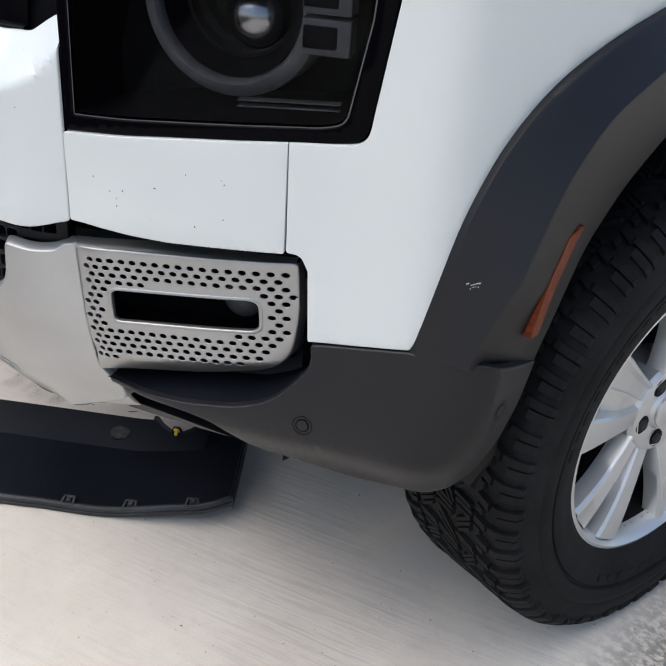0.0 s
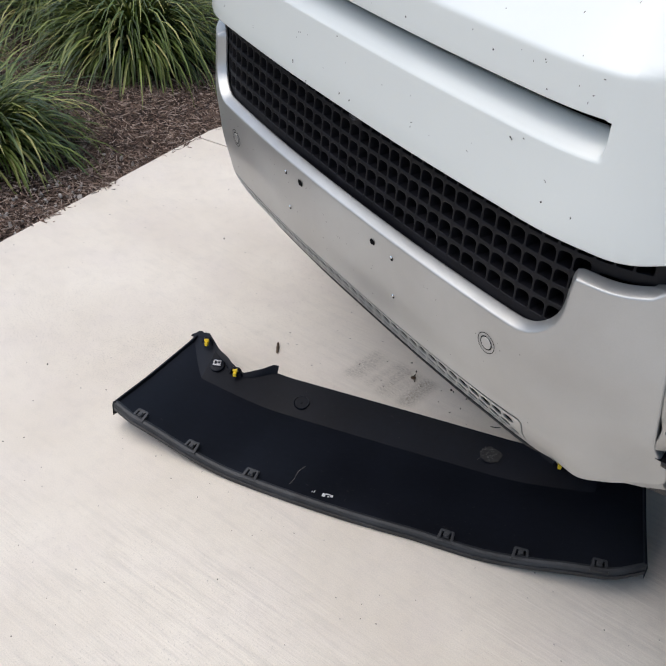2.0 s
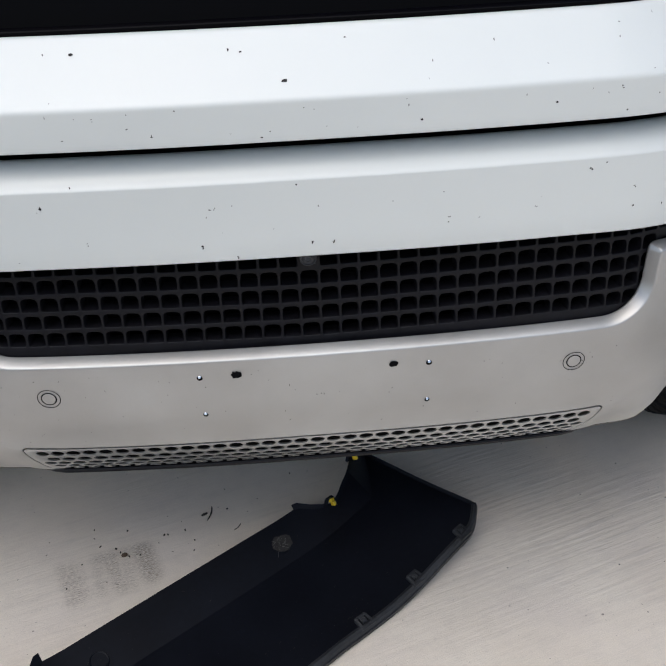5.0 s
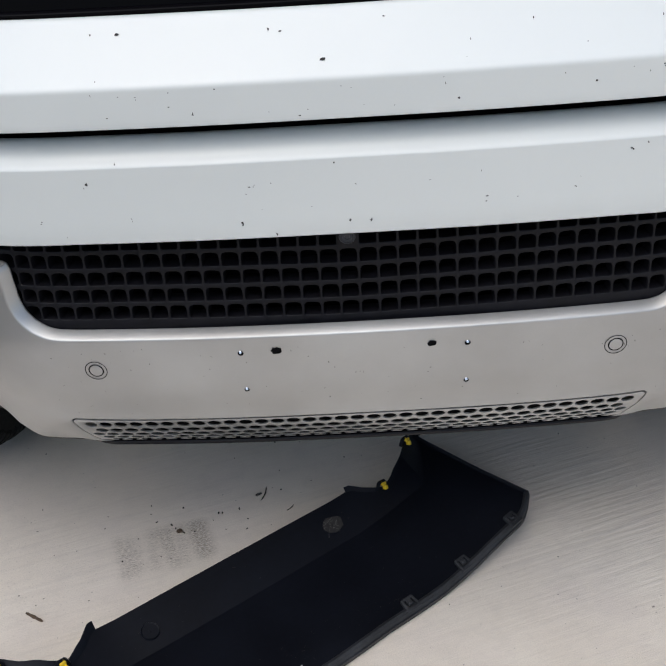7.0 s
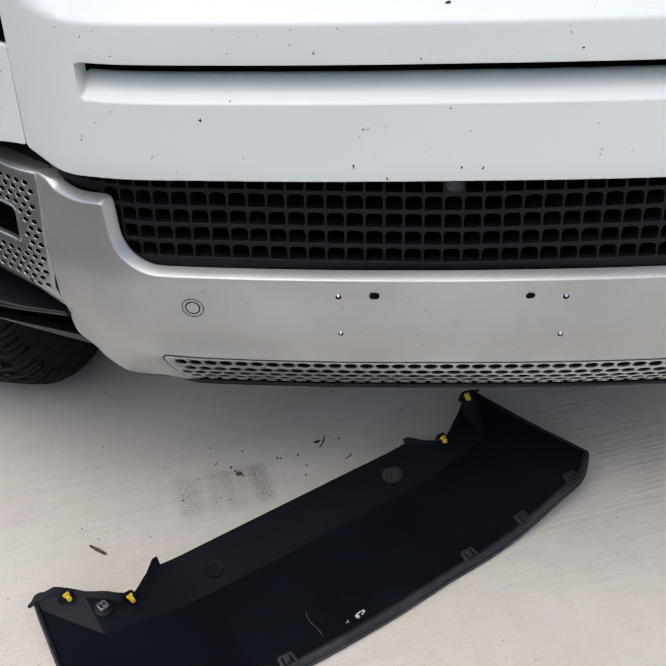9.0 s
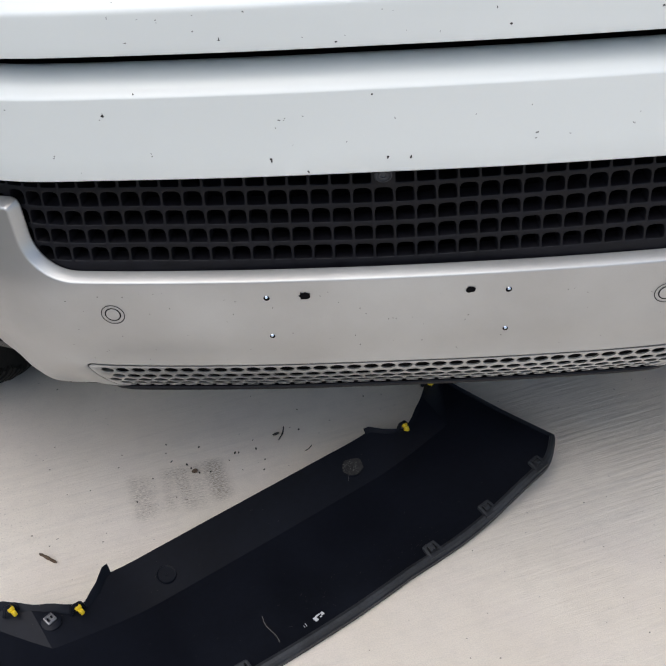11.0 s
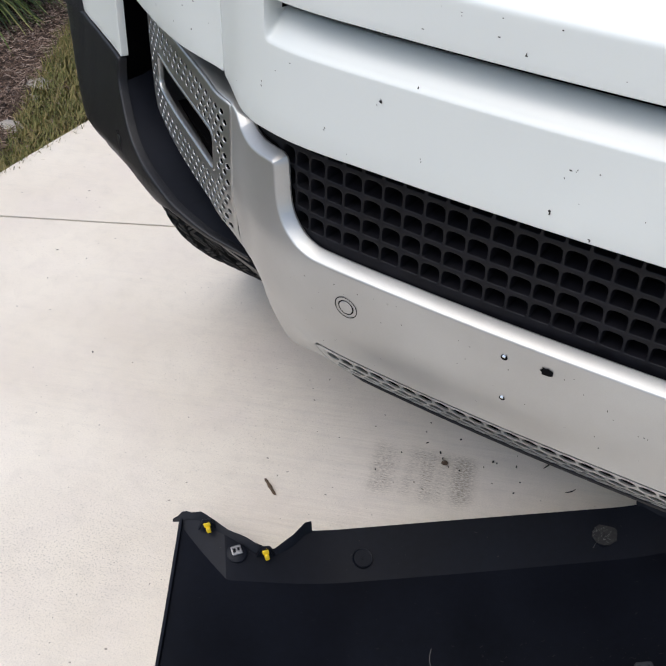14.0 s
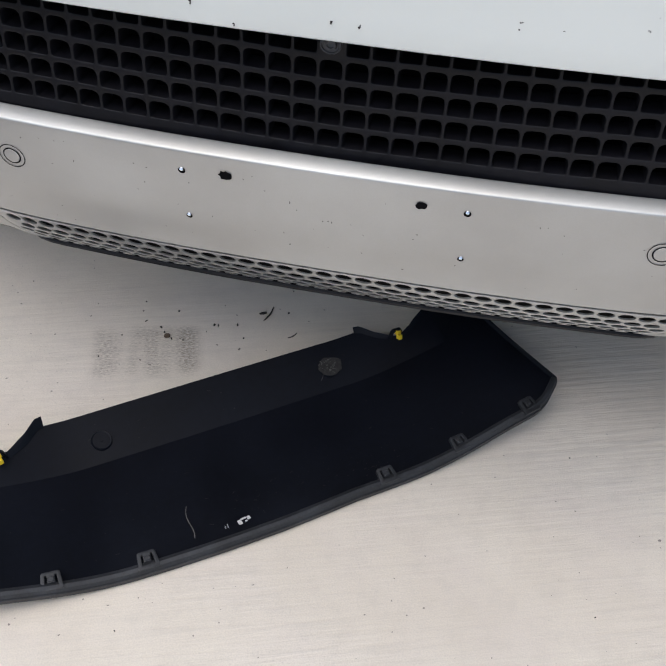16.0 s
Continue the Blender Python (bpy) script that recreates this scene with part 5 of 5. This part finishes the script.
    for k in range(52):
        a, q = rnd.uniform(0, 6.28), 0.017 * math.sqrt(rnd.random())
        p = Vector((0.197 + q * math.cos(a), 0.043 + 0.75 * q * math.sin(a)))
        d = Vector((math.cos(0.5 + 0.5 * rnd.gauss(0, 1)), math.sin(0.5 + 0.5 * rnd.gauss(0, 1)))) * rnd.uniform(0.001, 0.004)
        if k == 0:
            p, d = Vector((0.178, 0.061)), Vector((0.010, -0.012))
        n = Vector((-d.y, d.x)).normalized() * rnd.uniform(0.0002, 0.0005)
        bm.faces.new([bm.verts.new((w.x, -w.y, height(w.x, w.y) + (0.0056 if k else 0.0012))) for w in (p + n, p - n, p + d - n, p + d + n)])
    part("scuff_lines", bm, FADED, V, "pale scrape lines over the scuff")
    bm = bmesh.new()
    for du, dv, w, h in ((-0.0075, 0.002, 0.006, 0.008), (-0.001, -0.0025, 0.009, 0.003), (0.007, -0.001, 0.005, 0.006), (0.002, 0.003, 0.004, 0.0025), (-0.026, 0.001, 0.0012, 0.007), (-0.030, 0.002, 0.001, 0.004)):
        box(bm, (-0.049 + du, -(0.2745 + dv), height(-0.049, 0.2745 + dv) + 0.0012), (w, h, 0.0008), Euler((0, 0, 0.12 + du * 9)).to_matrix(), 0.0002, 1)
    part("sticker", bm, MARK, V, "small torn white sticker")
    bm = bmesh.new()
    rows = []
    for j in range(15):
        t = j / 14
        u, v = -0.1165 - 0.011 * t - 0.003 * math.sin(t * 5.5), 0.215 + 0.061 * t
        rows.append([(u - 0.0005, -v, height(u, v) + 0.001), (u + 0.0005, -v, height(u, v) + 0.001)])
    grid_faces(bm, rows)
    part("scratch", bm, FADED, V, "pale curved scratch")
    bm = bmesh.new()
    for k in range(190):
        u, v, a, ln = rnd.uniform(-0.45, 0.45), rnd.uniform(0.02, 0.28), rnd.uniform(-0.7, 0.7), rnd.uniform(0.002, 0.007)
        w = rnd.uniform(0.0002, 0.0005)
        if k % 4:
            ln, w = rnd.uniform(0.0004, 0.0014), rnd.uniform(0.0003, 0.0007)
        if k % 3 == 0:
            u, v = rnd.uniform(-0.05, 0.22), rnd.uniform(0.22, 0.275)
        d = Vector((math.cos(a), math.sin(a)))
        q = Vector((-d.y, d.x)) * w
        p0, p1 = Vector((u, v)), Vector((u, v)) + d * ln
        bm.faces.new([bm.verts.new((p.x, -p.y, height(p.x, p.y) + 0.0007)) for p in (p0 + q, p0 - q, p1 - q, p1 + q)])
    tagged(part("fine_scratches", bm, SCUFFED, V), "fine pale scratches", kind="stuff")


trim()


# ---------- dirt on the paint, chips and litter ----------
def specks():
    rnd = random.Random(12)
    bm = bmesh.new()
    fn, fb, fc = nose_map, body_map(bumper_shift), body_map(lambda s, z: 0.0)
    known = [(-0.275, 0.897, 3.4), (-0.241, 0.918, 1.5), (-0.374, 0.905, 1.4), (-0.416, 0.868, 2.0), (-0.333, 0.854, 1.6), (-0.232, 0.855, 1.4), (-0.112, 0.845, 2.4), (0.004, 0.843, 2.4), (0.028, 0.843, 2.2),
             (0.013, 0.885, 1.2), (0.152, 0.862, 1.6), (0.247, 0.866, 1.3), (-0.075, 0.831, 1.8), (-0.15, 0.969, 2.0), (-0.042, 0.962, 1.8), (-0.208, 0.988, 1.2), (0.121, 0.971, 2.2), (-0.096, 0.888, 1.2),
             (0.305, 0.903, 2.6), (0.357, 0.878, 1.8), (0.357, 0.855, 2.2), (0.322, 0.910, 1.6), (0.262, 0.979, 1.8), (0.331, 0.989, 1.6)]

    def blot(f, s, z, r):
        n = 7
        vs = []
        st = rnd.uniform(0.5, 1.6)
        for k in range(n):
            a = 2 * math.pi * k / n
            q = r * rnd.uniform(0.55, 1.2)
            vs.append(bm.verts.new(f(s + q * math.cos(a) * st, z + q * math.sin(a) / st, -0.0007)))
        bm.faces.new(vs)
    for x, z, r in known:
        for _ in range(2):
            blot(fn, x + rnd.uniform(-0.001, 0.001), z + rnd.uniform(-0.0015, 0.0015), r * 0.00052)
    for x, z, r in ((-0.014, 1.014, 3.4), (-0.228, 1.043, 2.6), (-0.069, 1.041, 2.2), (0.05, 1.046, 1.4)):
        blot(fn, x, z, r * 0.0007)
    for _ in range(60):
        blot(fn, rnd.uniform(-0.47, 0.47), rnd.choice((rnd.uniform(0.835, 0.91), rnd.uniform(0.962, 0.995), rnd.uniform(0.962, 1.05))), rnd.uniform(0.0004, 0.0011))
    for _ in range(75):
        blot(fb, rnd.uniform(-0.40, 0.40), rnd.uniform(0.575, 0.69), rnd.uniform(0.0003, 0.0009))
    for sg in (1, -1):
        for _ in range(12):
            blot(fc, sg * rnd.uniform(0.53, 0.74), rnd.uniform(0.86, 0.95), rnd.uniform(0.0005, 0.0013))
    solid("bug_splatter", bm, DIRT, "small dark dried bug specks on the painted nose", "dirt", kind="stuff")
    # a white scrape on the flare
    bm = bmesh.new()
    for _ in range(9):
        y, z = 0.322 + rnd.uniform(-0.004, 0.012), 0.870 + rnd.uniform(-0.004, 0.004)
        x = 0.970 + (y - 0.322) * 0.62
        w, h = rnd.uniform(0.001, 0.006), rnd.uniform(0.0006, 0.0022)
        bm.faces.new([bm.verts.new(p) for p in ((x, y, z), (x + w * 0.42, y + w, z + h * 0.3), (x + w * 0.42, y + w, z + h), (x, y, z + h))])
    solid("paint_scrape", bm, MARK, "white scrape on the black wheel arch flare", "scratch", kind="stuff")


specks()


def strip_stick(name, label, a, b, r, bow=0.0, mat=TWIG, group=""):
    """A thin bent twig on the ground from a to b."""
    bm = bmesh.new()
    a, b = Vector((*a, r * 0.8)), Vector((*b, r * 0.8))
    d = b - a
    n = Vector((-d.y, d.x, 0)).normalized()
    rows = []
    for k in range(9):
        t = k / 8
        c = a + d * t + n * bow * math.sin(math.pi * t)
        rr = r * (1 - 0.5 * abs(2 * t - 1) ** 3) * (0.9 + 0.2 * math.sin(k * 2.1))
        rows.append([c + n * rr * math.cos(q) + Vector((0, 0, rr * 0.8 * math.sin(q))) for q in [2 * math.pi * j / 8 for j in range(8)]])
    vs = grid_faces(bm, rows, True)
    bm.faces.new(vs[0])
    bm.faces.new(vs[-1])
    return solid(name, bm, mat, label, "twig", group)


strip_stick("twig", "short brown twig on the concrete", (-0.607, 0.300), (-0.572, 0.278), 0.0035)
strip_stick("twig", "thin curved black strip on the concrete", (-0.200, 0.625), (-0.208, 0.583), 0.0016, 0.003, DIRT)
strip_stick("twig", "thin curved black strip on the concrete", (-0.142, 0.566), (-0.155, 0.549), 0.0012, 0.002, DIRT)
strip_stick("twig", "short dark twig on the concrete", (0.272, -0.150), (0.282, -0.136), 0.0035, 0.0, DIRT)


def crumbs():
    rnd = random.Random(21)
    bm = bmesh.new()
    spots = [(-0.214, 0.602, 4), (-1.092, 0.405, 2), (-0.37, 0.51, 2), (-0.29, 0.55, 2.5), (-0.25, 0.56, 2), (-0.23, 0.50, 2)]
    spots += [(rnd.gauss(-0.30, 0.16), rnd.gauss(0.52, 0.12), rnd.uniform(0.8, 2.2)) for _ in range(26)]
    spots += [(rnd.uniform(-1.5, 1.2), rnd.uniform(-0.9, 1.0), rnd.uniform(0.5, 1.6)) for _ in range(90)]
    for x, y, r in spots:
        edge = -1.306 - (y + 0.112) * 0.566 if y < 0.62 else -1.75
        if x < edge + 0.03:
            continue
        q = r * 0.0011
        m = Matrix.Translation((x, y, q * 0.4)) @ Euler((rnd.uniform(0, 6), rnd.uniform(0, 6), rnd.uniform(0, 6))).to_matrix().to_4x4() @ Matrix.Diagonal((q * rnd.uniform(0.8, 2.0), q, q * 0.6, 1))
        bmesh.ops.create_icosphere(bm, subdivisions=1, radius=1, matrix=m)
    solid("debris", bm, DIRT, "scattered dark crumbs of dirt on the concrete", "debris", kind="stuff")


crumbs()


def pebble():
    bm = bmesh.new()
    bmesh.ops.create_icosphere(bm, subdivisions=2, radius=1)
    for v in bm.verts:
        v.co = v.co * (1 + 0.22 * noise.noise(v.co * 1.7))
        v.co = Vector((v.co.x * 0.0062, v.co.y * 0.0050, 0.0032 + v.co.z * 0.0035))
    solid("pebble", bm, TWIG, "small tan pebble on the concrete", "pebble", m=pose(-0.361, 0.500, 0, 0, 0, 30))


pebble()


# ---------- the bed beside the drive ----------
def edge_x(y):
    return float(np.interp(y, [-3, -0.112, 0.392, 0.623, 0.68, 0.74, 0.90, 1.04, 1.36, 3, 8], [0.33, -1.312, -1.596, -1.722, -1.756, -1.774, -1.783, -1.789, -1.80, -1.82, -1.9]))


def clump(name, x, y, size, n, seed, label, single=0):
    """A strap-leaved plant: narrow arching leaves from one crown."""
    rnd = random.Random(seed)
    bm = bmesh.new()
    pl = thing(name, label, "plant", Matrix.Translation((x, y, -0.02)), "border plants")
    for leaf in range(n):
        az = rnd.uniform(0, 2 * math.pi)
        lift = rnd.uniform(0.55, 1.50)
        ln = size * rnd.uniform(0.65, 1.15)
        w = rnd.uniform(0.0028, 0.0056)
        d = Vector((math.cos(az), math.sin(az), 0))
        sd = Vector((-d.y, d.x, 0))
        p = Vector((rnd.gauss(0, 0.035), rnd.gauss(0, 0.035), 0.0)) + d * 0.02
        ang = lift
        rows = []
        seg = 7
        drop = rnd.uniform(0.20, 0.44)
        twist = rnd.uniform(-0.25, 0.25)
        for k in range(seg + 1):
            t = k / seg
            ww = w * (0.7 + 0.5 * t) * (1 - t ** 3) + 0.0004
            up = (Vector((0, 0, 1)) * math.cos(ang) - d * math.sin(ang))
            s2 = (sd + up * twist * t).normalized()
            rows.append([p - s2 * ww, p - up * ww * 0.35, p + s2 * ww])
            p = p + (d * math.cos(ang) + Vector((0, 0, 1)) * math.sin(ang)) * (ln / seg)
            if p.z < 0.004:
                p.z = 0.004
            ang -= drop * (0.6 + t)
        if leaf < single:
            one = bmesh.new()
            grid_faces(one, rows)
            part("leaf", one, LEAF_SINGLE, pl, "", 60)
        else:
            grid_faces(bm, rows)
    tagged(part("leaves", bm, LEAF, pl, "", 60), "mass of narrow arching leaves", kind="stuff")
    return pl


for k, (x, y, s, n, one) in enumerate(((-2.53, 0.74, 0.50, 1350, 80), (-1.90, 0.0, 0.39, 850, 80), (-2.90, 1.60, 0.58, 1400, 80), (-3.25, 2.65, 0.60, 800, 40), (-3.05, 0.62, 0.62, 800, 40), (-2.50, -0.16, 0.52, 750, 40), (-3.4, 1.75, 0.60, 600, 40), (-2.1, -0.62, 0.46, 450, 40), (-3.9, 3.9, 0.62, 320, 40))):
    clump("border_grass_plant", x, y, s, n, 30 + k, "green strap-leaved border grass clump growing in mulch", one)


def bed():
    # soil
    bm = bmesh.new()
    bmesh.ops.create_grid(bm, x_segments=2, y_segments=2, size=400)
    g = solid("ground", bm, SOIL, "brown soil and mulch ground", "ground", kind="structure", m=pose(0, 0, -0.04))
    # mulch slivers
    rnd = random.Random(5)
    verts, faces = [], []

    def sliver(x, y, z, ln, w, h, az, tilt):
        d = Vector((math.cos(az) * math.cos(tilt), math.sin(az) * math.cos(tilt), math.sin(tilt)))
        s = Vector((-math.sin(az), math.cos(az), 0)) * w
        u = Vector((0, 0, h))
        a, b = Vector((x, y, z)) - d * ln / 2, Vector((x, y, z)) + d * ln / 2
        i = len(verts)
        verts.extend([tuple(p) for p in (a - s, a + s, a + u, b - s * 0.5, b + s * 0.5, b + u * 0.6)])
        faces.extend([(i, i + 3, i + 5, i + 2), (i + 1, i + 2, i + 5, i + 4), (i, i + 2, i + 1), (i + 3, i + 4, i + 5)])
    for _ in range(26000):
        y = rnd.uniform(-1.2, 4.2)
        dist = rnd.random() ** 1.7 * 2.2
        x = edge_x(y) + 0.015 - dist
        turf = 0.80 < y and x > edge_x(y) - 0.60 * (y - 0.78)
        if turf and rnd.random() < 0.8:
            continue
        sliver(x, y, -0.022 + 0.02 * noise.noise((x * 6, y * 6, 0)) + rnd.uniform(0, 0.012), rnd.uniform(0.012, 0.06), rnd.uniform(0.001, 0.0035), rnd.uniform(0.001, 0.004), rnd.uniform(0, 6.3), rnd.uniform(-0.35, 0.35))
    for _ in range(52000):
        y = rnd.uniform(-0.7, 2.4)
        x = edge_x(y) + 0.012 - rnd.random() ** 1.25 * 1.3
        if 0.80 < y and x > edge_x(y) - 0.60 * (y - 0.78):
            continue
        sliver(x, y, -0.016 + 0.02 * noise.noise((x * 6, y * 6, 0)) + rnd.uniform(0, 0.012), rnd.uniform(0.006, 0.034), rnd.uniform(0.0006, 0.0026), rnd.uniform(0.001, 0.003), rnd.uniform(0, 6.3), rnd.uniform(-0.5, 0.5))
    me = bpy.data.meshes.new("mulch")
    me.from_pydata(verts, [], faces)
    me.materials.append(MULCH)
    tagged(new("mulch", me), "shredded brown wood mulch and pine straw", "mulch", kind="stuff")
    # uneven bed surface below the slivers
    bm = bmesh.new()
    rows = []
    for i in range(70):
        y = -1.6 + 6.4 * i / 69
        rows.append([(edge_x(y) + 0.01 - 3.2 * (j / 40) ** 1.3, y, -0.028 + 0.022 * noise.noise(((edge_x(y) - 3.2 * (j / 40) ** 1.3) * 6, y * 6, 0)) * min(1, j / 3)) for j in range(41)])
    grid_faces(bm, rows)
    solid("mulch_bed", bm, SOIL, "bed of dark soil and mulch", "bed", kind="structure")
    # turf by the joint
    verts, faces = [], []
    for _ in range(60000):
        y = 0.78 + 3.0 * rnd.random() ** 0.6
        w = 0.03 + 0.60 * (y - 0.78)
        x = edge_x(y) + 0.02 - w * rnd.random()
        if noise.noise((x * 5, y * 5, 3)) > 0.38:
            continue
        az, ln, ww = rnd.uniform(0, 6.3), rnd.uniform(0.02, 0.055), rnd.uniform(0.001, 0.0022)
        lean = rnd.uniform(0.4, 1.5)
        d, s = Vector((math.cos(az), math.sin(az), 0)), Vector((-math.sin(az), math.cos(az), 0)) * ww
        p = Vector((x, y, -0.03))
        q = p + (d * math.sin(lean * 0.5) + Vector((0, 0, math.cos(lean * 0.5)))) * ln * 0.6
        t = q + (d * math.sin(lean) + Vector((0, 0, math.cos(lean)))) * ln * 0.5
        i = len(verts)
        verts.extend([tuple(v) for v in (p - s, p + s, q + s * 0.8, q - s * 0.8, t)])
        faces.extend([(i, i + 1, i + 2, i + 3), (i + 3, i + 2, i + 4)])
    me = bpy.data.meshes.new("lawn_grass")
    me.from_pydata(verts, [], faces)
    me.materials.append(TURF)
    tagged(new("lawn_grass", me), "short patchy green and straw lawn grass", "grass", kind="stuff")
    # gravel and stones
    bm = bmesh.new()
    for _ in range(110):
        y = rnd.gauss(0.05, 0.16)
        x = edge_x(y) - abs(rnd.gauss(0.0, 0.12)) - 0.01
        q = rnd.uniform(0.003, 0.010)
        m = Matrix.Translation((x, y, -0.012 + q * 0.3)) @ Euler((rnd.uniform(0, 6), rnd.uniform(0, 6), 0)).to_matrix().to_4x4() @ Matrix.Diagonal((q, q * rnd.uniform(0.6, 1), q * 0.6, 1))
        bmesh.ops.create_icosphere(bm, subdivisions=1, radius=1, matrix=m)
    solid("bed_gravel", bm, GRAVEL, "small pale stones in the mulch", "gravel", kind="stuff")
    for x, y, q in ((-1.975, 1.05, 0.042), (-2.06, 1.22, 0.022), (-2.84, 2.50, 0.12), (-2.40, 1.30, 0.018), (-2.11, 1.30, 0.045)):
        bm = bmesh.new()
        bmesh.ops.create_icosphere(bm, subdivisions=3, radius=1)
        for v in bm.verts:
            v.co *= 1 + 0.25 * noise.noise(v.co * 1.7 + Vector((x * 9, y * 9, 0))) + 0.06 * noise.noise(v.co * 6)
            v.co = Vector((v.co.x * q, v.co.y * q * 0.75, v.co.z * q * 0.32))
        solid("stone", bm, STONE, "pale rough stone half buried in mulch", "stone", "bed stones", m=pose(x, y, -0.02))


bed()


# ---------- the drive ----------
def drive():
    """Two slabs with a joint between them."""
    ja, jd = Vector((-1.727, 0.623)), Vector((0.894, 0.448))

    def slab(name, pts, label):
        bm = bmesh.new()
        vv = [bm.verts.new((x, y, -0.003)) for x, y in pts]
        top = bm.faces.new(vv)
        bm.normal_update()
        if top.normal.z < 0:
            top.normal_flip()
        r = bmesh.ops.inset_region(bm, faces=[top], thickness=0.0022, depth=0.0)
        for v in top.verts:
            v.co.z = 0.0
        ex = bmesh.ops.extrude_edge_only(bm, edges=[e for e in bm.edges if len(e.link_faces) == 1])
        for v in ex["geom"]:
            if isinstance(v, bmesh.types.BMVert):
                v.co.z = -0.10
        solid(name, bm, CONCRETE, label, "driveway", kind="structure", angle=60)
    far = 30
    a2 = ja + jd * far
    n = Vector((-jd.y, jd.x)) * 0.0034
    e1 = [(edge_x(y), y) for y in (-3, -0.112, 0.14, 0.392)]
    slab("driveway_slab_near", [(0.33 + 12, -24), (0.33 + 32, -10)] + [tuple(a2 - n), tuple(ja - n)] + e1[::-1][:-1] + [(0.33, -3)], "pale broom-finished concrete drive")
    e2 = [(edge_x(y), y) for y in (0.648, 0.68, 0.74, 0.90, 1.04, 1.36, 2.2, 3, 8)]
    slab("driveway_slab_far", [tuple(ja + n), tuple(a2 + n), (20, 30), (-1.9, 30)] + e2[::-1], "pale broom-finished concrete drive")


drive()
